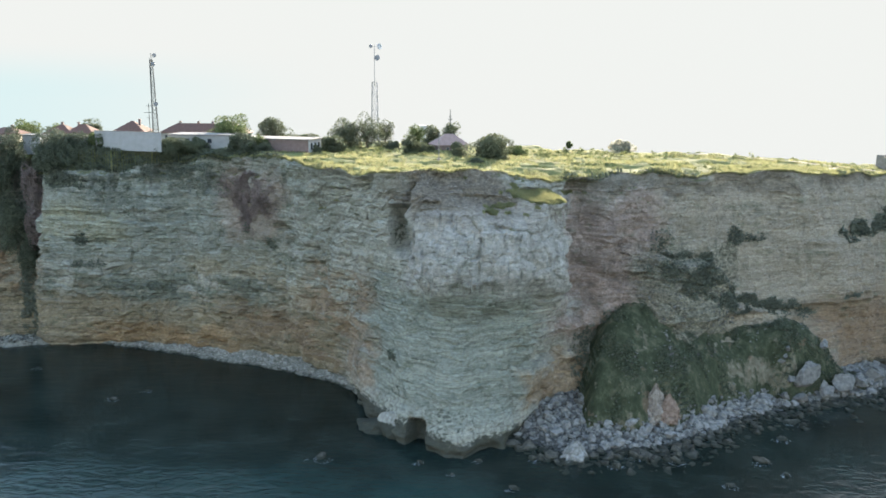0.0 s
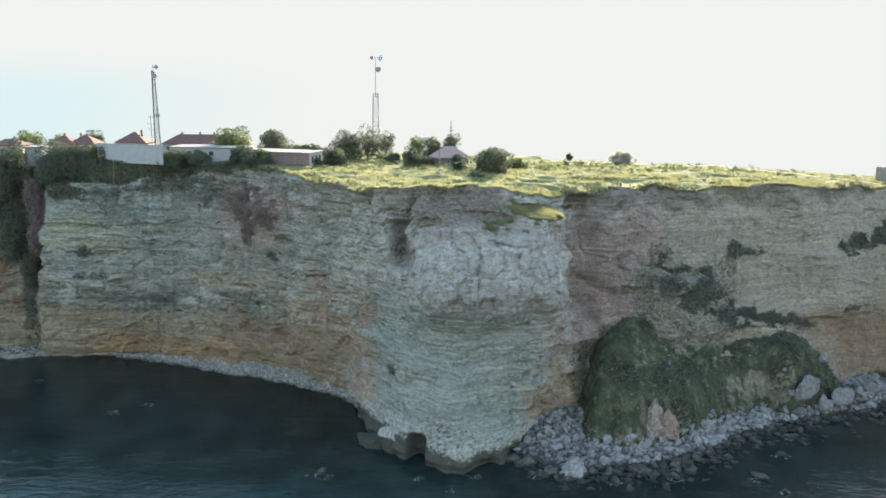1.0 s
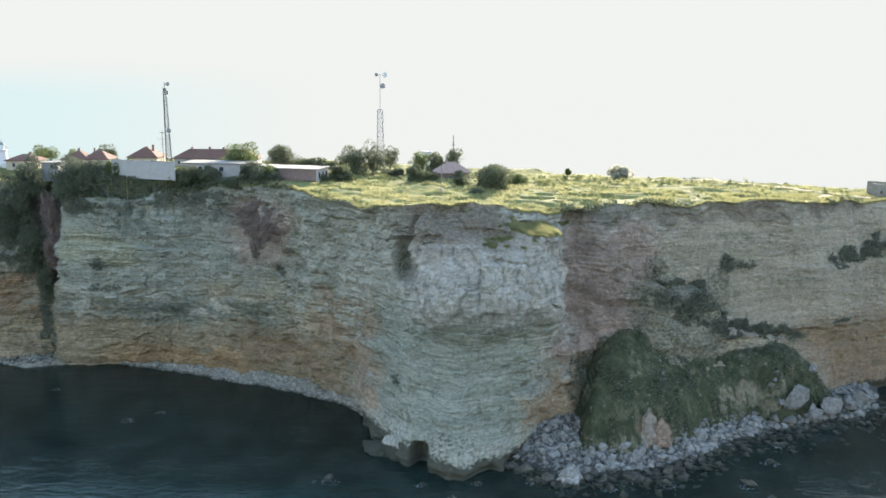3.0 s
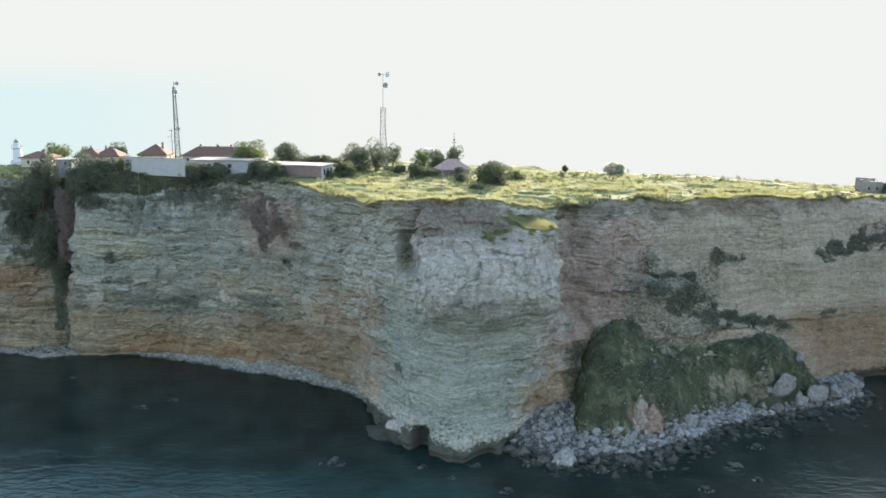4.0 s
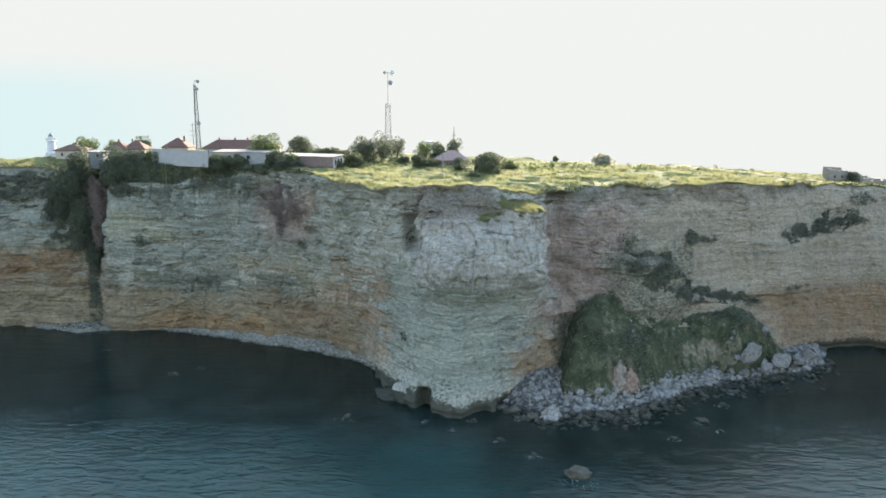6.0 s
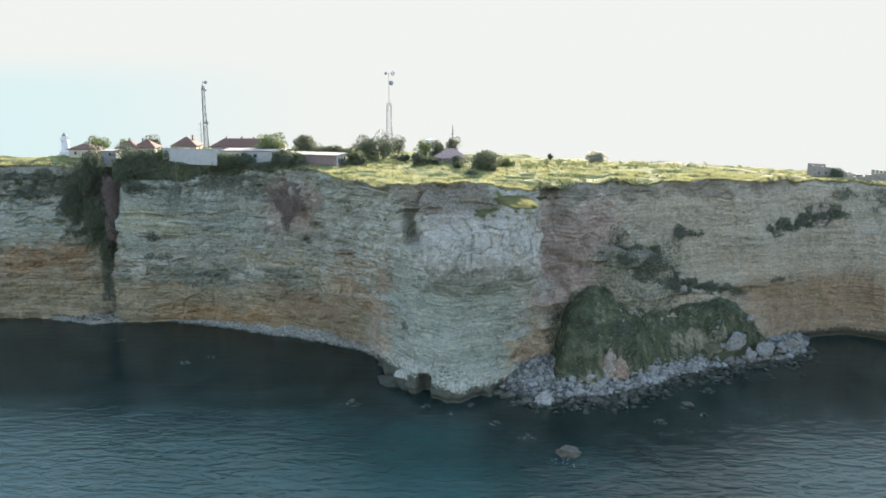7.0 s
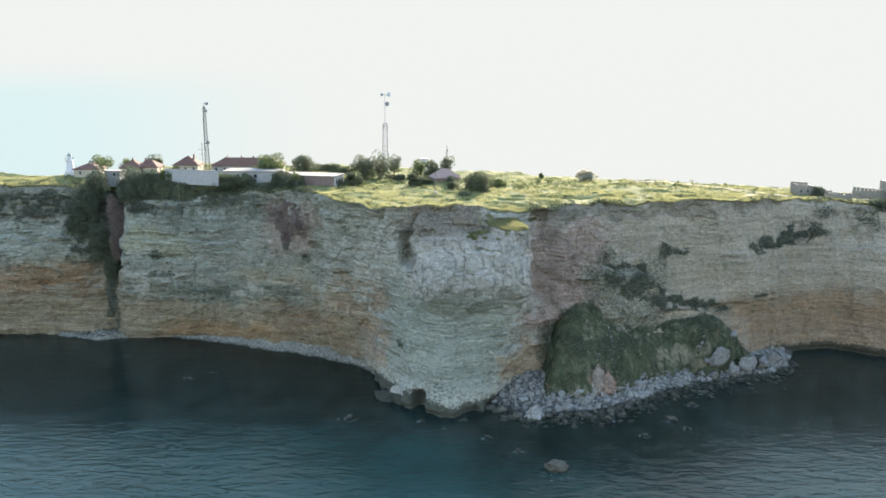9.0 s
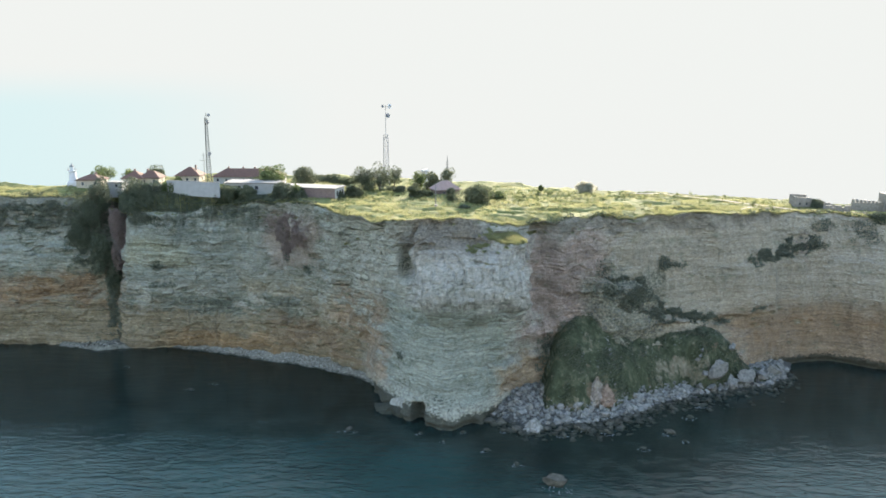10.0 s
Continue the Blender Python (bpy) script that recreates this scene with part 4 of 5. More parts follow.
tagged(new("west_beach", quads_mesh("west_beach", np.stack([AX, AY, AZ], 2).reshape(-1, 3), grid_faces(len(wx), len(wd)), M_WBEACH)), "narrow strip of pale shingle under the cliff", "beach", kind="structure")
small, dark = [], []
for _ in range(8000):
    x = rng.uniform(-128, -16)
    d = rng.uniform(0.2, 8.5)
    if x < -88 and rng.rand() < 0.6:
        continue
    y = np.interp(x, WSH[:, 0], WSH[:, 1]) + d
    sh = math.exp(-((x + 108) / 13) ** 4)
    z = 0.3 * d * (1 - sh) + sh * min(d * 1.2, 1.5)
    s = 0.30 * math.exp(rng.normal(0, 0.4))
    (small if x > -90 + rng.uniform(-8, 8) or rng.rand() < 0.45 else dark).append((x, y, z + 0.05, s))
heap("west_rubble", dark, M_WEED, "dark weedy rubble on a low shelf", "rubble", PEBS)
heap("west_shingle", small, boulder_rock("west_shingle_stone", (0.125, 0.12, 0.1), (0.31, 0.3, 0.255)), "pale rounded shingle stones in a narrow strip", "rubble", PEBS)


# ---- plants ----
def cards(points, size, rng, up=0.4):
    """Small leaf clumps: a bent pair of triangles at each place."""
    n = len(points)
    P = np.asarray(points, float)
    a = rng.normal(size=(n, 3))
    a /= np.linalg.norm(a, axis=1)[:, None]
    b = rng.normal(size=(n, 3))
    b -= (b * a).sum(1)[:, None] * a
    b /= np.linalg.norm(b, axis=1)[:, None]
    c = np.cross(a, b)
    s = size * rng.uniform(0.6, 1.4, n)[:, None]
    V = np.stack([P - a * s, P + b * s * 0.6 + c * s * 0.15, P + a * s, P - b * s * 0.6 + c * s * 0.25], 1).reshape(-1, 3)
    F = np.arange(4 * n).reshape(n, 4)
    return V, F


def crown_points(n, rx, ry, rz, rng, lumps=9):
    """Points over lumpy masses inside an ellipsoid."""
    cs = rng.normal(size=(lumps, 3))
    cs *= (rng.uniform(0.25, 0.85, lumps) / np.linalg.norm(cs, axis=1))[:, None]
    rad = rng.uniform(0.24, 0.48, lumps)
    k = rng.randint(lumps, size=n)
    d = rng.normal(size=(n, 3))
    d /= np.linalg.norm(d, axis=1)[:, None]
    p = cs[k] + d * (rad[k] * rng.uniform(0.55, 1.08, n) ** 0.6)[:, None]
    return p * (rx, ry, rz)


def tree(x, y, z, h, r, leaf, label, seed, bare=0.3, name="tree", dense=1.0):
    rg = np.random.RandomState(seed)
    t = empty(name, pose(x, y, z), label, "tree" if name == "tree" else "bush")
    bm = bmesh.new()
    th = h * (bare + 0.25)
    rod(bm, (0, 0, -0.6), (0.05 * r, 0, th), 0.05 * h * 0.6 + 0.06, 0.03 * h * 0.6, 8)
    for k in range(5):
        a = k * 1.26 + rg.uniform(0, 0.6)
        rod(bm, (0.03 * r, 0, th * rg.uniform(0.6, 0.95)), (r * 0.6 * math.cos(a), r * 0.6 * math.sin(a), h * rg.uniform(0.6, 0.85)), 0.02 * h, 0.03, 5)
    part("trunk", bm, M_BARK, t)
    bare -= 0.12
    zc, rz = h * (1 + bare) / 2, h * (1 - bare) / 2
    P = crown_points(int(3600 * dense * max(r / 4, 0.5) ** 1.3), r * 1.12, r * 1.12, rz * 1.05, rg, 24) + (0, 0, zc)
    V, F = cards(P, 0.17 + 0.012 * r, rg)
    ob = new("crown", quads_mesh("crown", V, F, leaf))
    ob.parent = t
    return t


M_LEAF3 = foliage("shaded_evergreen_leaves", (0.052, 0.064, 0.036), (0.125, 0.138, 0.08), 0.35)
TREES = [(-57.5, 222, 60.8, 5.3, M_LEAF2, 0.18), (-47.5, 226, 60, 4.9, M_LEAF3, 0.2), (-25.5, 226, 60.3, 4.6, M_LEAF3, 0.05), (-20.3, 227, 61.3, 4.2, M_LEAF3, 0.08), (-15.6, 236, 59.0, 2.8, M_LEAF3, 0.2),
         (-6.2, 230, 58.4, 3.0, M_LEAF2, 0.1), (4.0, 235, 59.6, 2.8, M_LEAF3, 0.45), (-129.5, 250, 58.4, 4.2, M_LEAF2, 0.15), (-118, 247, 57.0, 3.0, M_LEAF2, 0.15), (-109, 250, 58.0, 3.6, M_LEAF3, 0.15), (36.5, 218, 54.6, 0.85, M_LEAF2, 0.45)]
for k, (x, y, top, r, leaf, bare) in enumerate(TREES):
    z = land(x, y)
    tree(x, y, z, top - z, r, leaf, ("sunlit green leafy tree on the plateau" if leaf is M_LEAF2 else "dark green rounded tree on the plateau"), 100 + k, bare)
BUSHES = [(-117, 213.5, 45.0, 57.2, 5.4, M_LEAF), (-102.5, 211.5, 46.5, 57.6, 5.6, M_LEAF), (-96.5, 211.8, 47.5, 57.6, 5.2, M_LEAF), (-121.5, 213.0, 34, 46, 5.2, M_LEAF), (-116.5, 211.5, 26, 39, 4.6, M_LEAF), (-111.5, 211, 18, 31, 2.8, M_LEAF), (-109.6, 211.8, 38, 48.5, 2.6, M_RED), (-107.8, 210.6, 33, 43, 2.2, M_RED), (-109.4, 210.5, 27, 37, 2.2, M_RED), (-91, 212, 50.5, 57.0, 3.0, M_LEAF2), (-69.5, 207.5, 50.5, 56.1, 3.9, M_LEAF3), (-64, 208.3, 50.6, 55.8, 3.6, M_LEAF3), (-49.5, 201.5, 51, 57.6, 5.0, M_LEAF), (-45, 200.5, 51, 58.2, 2.8, M_LEAF2), (-43.5, 199, 51, 55.4, 2.6, M_LEAF)]
LOW_BUSHES = [(-1, 226, 52, 58.0, 3.6, M_LEAF3), (12.8, 193.5, 51.4, 58.6, 5.2, M_LEAF3), (-27.5, 207, 52, 56.2, 3.2, M_LEAF3), (-6.5, 208, 52, 56.4, 3.0, M_LEAF3), (5.2, 206.5, 51.8, 55.0, 1.7, M_LEAF), (-2.5, 207, 51.8, 54.4, 1.6, M_LEAF3), (55, 233, 49.6, 54.0, 3.3, M_DRY), (131.6, 215.4, 47.0, 50.6, 2.0, M_LEAF), (5.5, 199, 51.8, 54.0, 1.8, M_LEAF3), (-31, 201.5, 52, 54.4, 1.6, M_LEAF)]
FAR_BUSHES = [(20, 203, 52, 54.5, 2.6, M_LEAF2), (-12, 217, 52, 54.3, 2.0, M_LEAF), (146, 203, 44.5, 48.2, 4.0, M_LEAF), (152, 205, 44, 47.6, 3.5, M_LEAF), (-15, 222, 52, 53.8, 2.2, M_LEAF3), (9, 183, 51.6, 52.9, 1.8, M_LEAF), (-96, 238, 52, 55.0, 1.6, M_LEAF2), (-51, 262, 49, 53.4, 3.4, M_LEAF3), (-46, 263, 49, 53.2, 3.2, M_LEAF3), (-41, 262, 49, 53.3, 3.4, M_LEAF3), (-36, 258, 49, 53.0, 3.0, M_LEAF3)]
for k, (x, y, z, top, r, leaf) in enumerate(BUSHES + LOW_BUSHES + FAR_BUSHES):
    tree(x, y, z, top - z, r, leaf, "dry reddish shrub hanging in the gully" if leaf is M_RED else "bright green bush on the plateau" if leaf is M_LEAF2 else "pale dry domed bush on the plateau" if leaf is M_DRY else "dense dark green bush near the cliff edge", 200 + k, -0.1 if top - z > 6 else 0.02, "bush", 2.4)


def clad(name, patches, leaf, label, seed, size=0.25, thick=0.8, gap=-0.4):
    """Plants that cling to the face: rows of x, height, half width, half height, number."""
    rg = np.random.RandomState(seed)
    pts = []
    for x, z, w, h, n in patches:
        for _ in range(int(n * 2.8)):
            a, q = rg.uniform(0, 6.28), rg.uniform(0, 1) ** 0.6
            px, pz = x + w * q * math.cos(a), z + h * q * math.sin(a)
            if 1.4 * fbm(px / 2.2, pz / 1.8, 0, seed, 3) < gap + 0.9 * (q - 0.5):
                continue
            p, nn = on_cliff(px, pz)
            p = p + nn * rg.uniform(-0.1, thick) * (1.1 - q * 0.7) + Vector(rg.normal(size=3) * 0.15)
            pts.append(p[:])
    V, F = cards(pts, size, rg)
    return tagged(new(name, quads_mesh(name, V, F, leaf)), label, "shrubs", kind="stuff")


clad("gully_shrubs", [(-118.5, 37, 5.5, 11, 2600), (-122, 33, 6, 9, 1500), (-136, 43, 13, 5.5, 2200), (-156, 42, 9, 4.5, 1000), (-118, 27, 3, 3, 300), (-111, 25, 3.4, 8, 1300), (-111, 15, 2.6, 7, 900), (-110.5, 7, 3.0, 6, 700), (-116, 43, 4, 6, 800), (-100, 46, 4, 4, 500),
          (-93.3, 29, 2.4, 1.8, 160), (-91.8, 22.7, 6, 0.9, 150), (-150, 46, 12, 3.4, 1500), (-132, 46, 10, 3.4, 1300), (-172, 45, 12, 4, 900), (-140, 40, 8, 2, 200), (-98, 44.5, 6, 2.4, 500)],
     M_CLAD, "dark green shrubs filling a gully in the cliff", 300)
clad("cliff_shrubs", [(-47.9, 34.6, 1.2, 2.0, 120), (-40.3, 31, 1.6, 1.5, 90), (-73, 16.5, 9, 1.0, 240), (-7.6, 40.5, 1.7, 3.6, 160), (-9, 15, 1.7, 2.0, 120), (33, 12, 4, 7, 900), (37, 18, 3, 4, 420),
          (-75, 46.5, 10, 1.6, 420), (-88, 43.5, 9, 1.8, 420), (-60, 44, 10, 3, 260), (-80, 39, 14, 4, 260), (-66, 48, 12, 2.0, 700)],
     M_CLAD, "dark green shrubs rooted in cracks of the cliff", 301)
clad("ledge_shrubs", [(70, 35.5, 2.2, 2.4, 260), (75, 35.2, 3.2, 1.0, 120), (102, 35, 3.5, 2.3, 620), (109, 36.2, 7.5, 2.2, 1300), (117, 37.6, 6, 3.4, 1500), (124, 38.5, 5, 2.6, 600), (54, 30.5, 8, 3.0, 900), (60, 27, 6, 4, 900), (66, 23.5, 4, 3, 900), (74, 20.2, 7, 2.0, 1700), (62, 31, 4, 1.6, 500),
          (83, 18.8, 7, 1.5, 1200), (90, 16.8, 4, 0.8, 200), (102, 20, 3, 0.9, 120), (50, 34, 4, 5, 260), (140, 42, 6, 4, 420), (128, 44, 5, 2, 200)],
     M_CLAD, "dark green shrubs along stepped ledges of the cliff", 302)
clad("cliff_creeper", [(-108.5, 40, 3.8, 8, 1900), (-109.5, 29, 2.4, 7, 900), (-46.8, 41.5, 5.2, 7.0, 2600), (-47.2, 35, 2.2, 4, 500), (-53, 44, 4, 3.5, 260), (-41.5, 42, 3, 5, 420), (40, 30, 3, 8, 150), (46, 38, 4, 6, 120), (120, 38, 3, 5, 140)], M_RED, "dry reddish creeper hanging on the cliff", 310, 0.2, 0.9, -0.75)

# broken stone lying on the overgrown scree above the landslip
rg = np.random.RandomState(92)
lying = []
for _ in range(420):
    x = rg.uniform(45, 70)
    p, nn = on_cliff(x, rg.uniform(15, np.interp(x, [45, 58, 70], [34, 31, 20])))
    p = p + nn * 0.1
    lying.append((p.x, p.y, p.z, 0.22 * math.exp(rg.normal(0, 0.5))))
heap("scree_stones", lying, M_PALE, "pale broken stones on the overgrown scree ledges", "rubble", PEBS)

# scrub on the bank under the walls and along the brow
rg = np.random.RandomState(34)
pts = []
for lo, hi, n, dmax in ((-104, -52, 15000, 5.0), (-54, -36, 900, 3.0), (-160, -120, 1600, 5), (26, 60, 700, 2.0), (100, 150, 1600, 3.0)):
    ii = np.argwhere((lx > lo) & (lx < hi)).ravel()
    for _ in range(n):
        i = ii[rg.randint(len(ii))]
        j = rg.randint(0, max(2, int(np.searchsorted(_d[i], dmax))))
        if hi != -52 and fbm(PX[i, j] / 4, PY[i, j] / 4, 0, 45, 2) < -0.2:
            continue
        pts.append((PX[i, j], PY[i, j] - 0.2, PZ[i, j] + rg.uniform(-0.5, 0.7)))
V, F = cards(pts, 0.38, rg)
tagged(new("bank_scrub", quads_mesh("bank_scrub", V, F, M_LEAF)), "dark low scrub along the brow of the cliff", "scrub", kind="stuff")

# rough scrub on the slumps
rg = np.random.RandomState(33)
pts = []
mi = np.argwhere(mound > bz)
for _ in range(60000):
    i, j = mi[rg.randint(len(mi))]
    x, y = ax[i, j] + rg.uniform(-0.3, 0.3), ay[i, j] + rg.uniform(-0.3, 0.3)
    if fbm(x / 4, y / 4, 0, 44, 3) < (0.35 if 63 < x < 83 and TZ[i, j] < 10 else -0.05) or TZ[i, j] < 2.6:
        continue
    pts.append((x, y - 0.1, TZ[i, j] + rg.uniform(0, 0.5)))
V, F = cards(pts, 0.26, rg)
tagged(new("slump_scrub", quads_mesh("slump_scrub", V, F, M_LEAF)), "low green scrub covering the landslip mounds", "scrub", kind="stuff")

# grass on the plateau
rg = np.random.RandomState(55)
Vs = []
for _ in range(2):
    n = 40000
    i = rg.randint(len(cols), size=n)
    j = (rg.uniform(0, 1, n) ** 1.5 * (len(ww) - 12)).astype(int)
    x = PX[i, j] + rg.uniform(-0.6, 0.6, n)
    y = PY[i, j] + rg.uniform(-0.5, 0.6, n)
    z = PZ[i, j] - 0.05
    keep = (fbm(x / 5, y / 5, 0, 56, 3) > -0.2) & ~((x > -104) & (x < -52) & (_d[i, j] < 5))
    x, y, z = x[keep], y[keep], z[keep]
    for k in range(3):
        a = rg.uniform(0, 6.28, len(x))
        h, w = rg.uniform(0.25, 0.75, len(x)), rg.uniform(0.06, 0.16, len(x))
        ox, oy = rg.uniform(-0.25, 0.25, len(x)), rg.uniform(-0.25, 0.25, len(x))
        lean = rg.uniform(-0.3, 0.3, (2, len(x)))
        Vs.append(np.stack([np.stack([x + ox - w * np.cos(a), y + oy - w * np.sin(a), z], 1), np.stack([x + ox + w * np.cos(a), y + oy + w * np.sin(a), z], 1), np.stack([x + ox + lean[0], y + oy + lean[1], z + h], 1)], 1).reshape(-1, 3))
# turf hanging over the brow and on the ledges of the face
P = np.stack([GX, GY, GZ], 2)
e1, e2 = P[1:, :-1] - P[:-1, :-1], P[:-1, 1:] - P[:-1, :-1]
nn = np.cross(e1, e2)
area = np.linalg.norm(nn, axis=2)
up = np.abs(nn[..., 2]) / np.maximum(area, 1e-6)
cell = np.argwhere((up > 0.75) & (P[:-1, :-1, 2] > 41) & (area > 0.35) & ~((P[:-1, :-1, 0] > -8) & (P[:-1, :-1, 0] < 9) & (P[:-1, :-1, 2] < 50.6)))
wgt = area[cell[:, 0], cell[:, 1]]
pick = cell[rg.choice(len(cell), 9000, p=wgt / wgt.sum())]
own = np.argwhere((up > 0.6) & (P[:-1, :-1, 2] > 44.5) & (P[:-1, :-1, 2] < 50) & (P[:-1, :-1, 0] > 9) & (P[:-1, :-1, 0] < 28) & (area > 0.3))
wgt = area[own[:, 0], own[:, 1]]
pick = np.concatenate([pick, own[rg.choice(len(own), 6000, p=wgt / wgt.sum())]])
a, b = rg.uniform(0, 1, (2, len(pick), 1))
base = P[pick[:, 0], pick[:, 1]] + e1[pick[:, 0], pick[:, 1]] * a + e2[pick[:, 0], pick[:, 1]] * b
k = rg.randint(NU, size=9000)
edge = np.stack([GX[k, -1], GY[k, -1], GZ[k, -1]], 1) + rg.uniform(-0.3, 0.3, (9000, 3))
edge = edge[vnoise(CU[k] / 7, 0, 0, 61) > -0.3]
for B, droop in ((base, 0.2), (edge, 0.6)):
    for k in range(3):
        n = len(B)
        o = rg.uniform(-0.25, 0.25, (n, 3)) * (1, 1, 0.2)
        an, w, h = rg.uniform(0, 6.28, n), rg.uniform(0.06, 0.16, n), rg.uniform(0.2, 0.6, n)
        side = np.stack([w * np.cos(an), w * np.sin(an), 0 * w], 1)
        tip = np.stack([rg.uniform(-0.3, 0.3, n), rg.uniform(-0.2, 0.2, n) - droop * h * 0.8, h * (1 - droop * 0.9)], 1)
        Vs.append(np.stack([B + o - side, B + o + side, B + o + tip], 1).reshape(-1, 3))
V = np.concatenate(Vs)
tagged(new("grass", quads_mesh("grass", V, np.arange(len(V)).reshape(-1, 3), M_BLADE)), "tall dry yellow-green grass on the clifftop", "grass", kind="stuff")


rg = np.random.RandomState(57)
pts = []
for _ in range(480):
    i, j = rg.randint(len(cols)), int(rg.uniform(0.02, 0.9) * len(ww))
    x, y, z = PX[i, j], PY[i, j], PZ[i, j]
    if not (-45 < x < 150) or (-38 < x < 30 and y < 172 and rg.rand() < 0.5):
        continue
    r = rg.uniform(0.4, 1.3)
    n = int(70 * r)
    q = crown_points(n, r * 2.0, r, r * 0.6, rg, 5) + (x, y, z + 0.25 * r)
    pts += [tuple(v) for v in q]
for x0, x1, y0, y1, n0 in ((12, 50, 196, 232, 130), (-30, 1, 200, 226, 90), (50, 120, 208, 232, 60)):
    for _ in range(n0):
        x, y = rg.uniform(x0, x1), rg.uniform(y0, y1)
        r = rg.uniform(0.35, 0.95)
        q = crown_points(int(80 * r), r * 1.3, r, r * 1.1, rg, 5) + (x, y, land(x, y) + 0.4 * r)
        pts += [tuple(v) for v in q]
V, F = cards(pts, 0.2, rg)
tagged(new("low_scrub", quads_mesh("low_scrub", V, F, foliage("low_scrub_leaves", (0.10, 0.118, 0.05), (0.18, 0.195, 0.09), 0.5))), "low grey-green scrub scattered through the grass", "scrub", kind="stuff")


def track(name, pts, width, label):
    P = np.array(pts, float)
    s = np.concatenate([[0], np.cumsum(np.hypot(*np.diff(P, axis=0).T))])
    q = np.arange(0, s[-1], 0.8)
    x, y = np.interp(q, s, P[:, 0]), np.interp(q, s, P[:, 1])
    k = np.hanning(15) / np.hanning(15).sum()
    x, y = (np.convolve(np.pad(a, 7, mode="edge"), k, mode="valid") for a in (x, y))
    tx, ty = np.gradient(x), np.gradient(y)
    l = np.hypot(tx, ty)
    o = np.linspace(-0.5, 0.5, 5) * width
    X = x[:, None] - (ty / l)[:, None] * o
    Y = y[:, None] + (tx / l)[:, None] * o
    Z = np.array([[land(a, b) for a, b in zip(r, t)] for r, t in zip(X, Y)])
    Z = np.maximum(Z, Z.mean(1)[:, None])
    Z = np.stack([np.convolve(np.pad(c, 4, mode="edge"), np.ones(9) / 9, mode="valid") for c in Z.T], 1) + 0.4
    return tagged(new(name, quads_mesh(name, np.stack([X, Y, Z], 2).reshape(-1, 3), grid_faces(*X.shape), M_TRACK, True)), label, "track", kind="structure")


track("dirt_track", [(58, 229), (75, 226), (89, 224), (98, 219), (107, 214), (116, 211), (127, 208.5), (140, 209)], 1.3, "pale gravel track across the dry grass")
track("footpath", [(116, 211), (109, 208), (103, 204), (99, 199)], 1.0, "worn bare footpath to the cliff edge")


# ---- buildings ----
def wall_ring(bm, w, d, z0, z1, t=0.3):
    box(bm, -w / 2, -d / 2, z0, w / 2, -d / 2 + t, z1)
    box(bm, -w / 2, d / 2 - t, z0, w / 2, d / 2, z1)
    box(bm, -w / 2, -d / 2 + t, z0, -w / 2 + t, d / 2 - t, z1)
    box(bm, w / 2 - t, -d / 2 + t, z0, w / 2, d / 2 - t, z1)


def window(parent, x, y, z, w=0.9, h=1.2, rot=0.0, name="window", frame_mat=None):
    m = pose(x, y, z, 0, 0, rot)
    bm = bmesh.new()
    for a in ((-w / 2, -0.06, -h / 2, -w / 2 + 0.09, 0.02, h / 2), (w / 2 - 0.09, -0.06, -h / 2, w / 2, 0.02, h / 2), (-w / 2 + 0.09, -0.06, h / 2 - 0.09, w / 2 - 0.09, 0.02, h / 2), (-w / 2 - 0.08, -0.12, -h / 2 - 0.02, w / 2 + 0.08, 0.02, -h / 2 + 0.09)):
        box(bm, *a)
    bmesh.ops.transform(bm, matrix=m, verts=bm.verts)
    f = part(name, bm, frame_mat or M_PLASTER, parent)
    bm = bmesh.new()
    box(bm, -w / 2 + 0.09, -0.03, -h / 2 + 0.09, w / 2 - 0.09, -0.01, h / 2 - 0.09)
    bmesh.ops.transform(bm, matrix=m, verts=bm.verts)
    part("pane", bm, M_DARK, f)
    return f


def hip_roof(w, d, z, rise, over=0.5, ridge=None):
    bm = bmesh.new()
    a, b = w / 2 + over, d / 2 + over
    r = max(a - b, 0.05) if ridge is None else ridge
    vs = [bm.verts.new(p) for p in ((-a, -b, z), (a, -b, z), (a, b, z), (-a, b, z), (-r, 0, z + rise), (r, 0, z + rise), (-a, -b, z - 0.16), (a, -b, z - 0.16), (a, b, z - 0.16), (-a, b, z - 0.16))]
    for f in ((0, 1, 5, 4), (2, 3, 4, 5), (1, 2, 5), (3, 0, 4), (0, 6, 7, 1), (1, 7, 8, 2), (2, 8, 9, 3), (3, 9, 6, 0), (9, 8, 7, 6)):
        bm.faces.new([vs[i] for i in f])
    return bm


def house(x, y, z, w, d, h, rise, rot, walls, label, wins=3, chimneys=((0.5, 0.4),), ridge=None):
    t = empty("house", pose(x, y, z, 0, 0, rot), label, "house")
    bm = bmesh.new()
    wall_ring(bm, w, d, -1.5, h)
    part("wall", bm, walls, t)
    part("roof", hip_roof(w, d, h, rise, 0.5, ridge), M_TILE, t, "red clay tile hipped roof")
    for k in range(wins):
        window(t, -w / 2 + w * (k + 0.5) / wins, -d / 2 - 0.01, h * 0.55)
    for sx in (-1, 1):
        window(t, sx * (w / 2 + 0.01), 0, h * 0.55, rot=90 * sx)
    for cx, cy in chimneys:
        bm = bmesh.new()
        box(bm, cx * w / 2 - 0.3, cy * d / 2 - 0.3, h + 0.2, cx * w / 2 + 0.3, cy * d / 2 + 0.3, h + rise + 0.5)
        box(bm, cx * w / 2 - 0.38, cy * d / 2 - 0.38, h + rise + 0.5, cx * w / 2 + 0.38, cy * d / 2 + 0.38, h + rise + 0.65)
        part("chimney", bm, M_PINK, t)
    return t


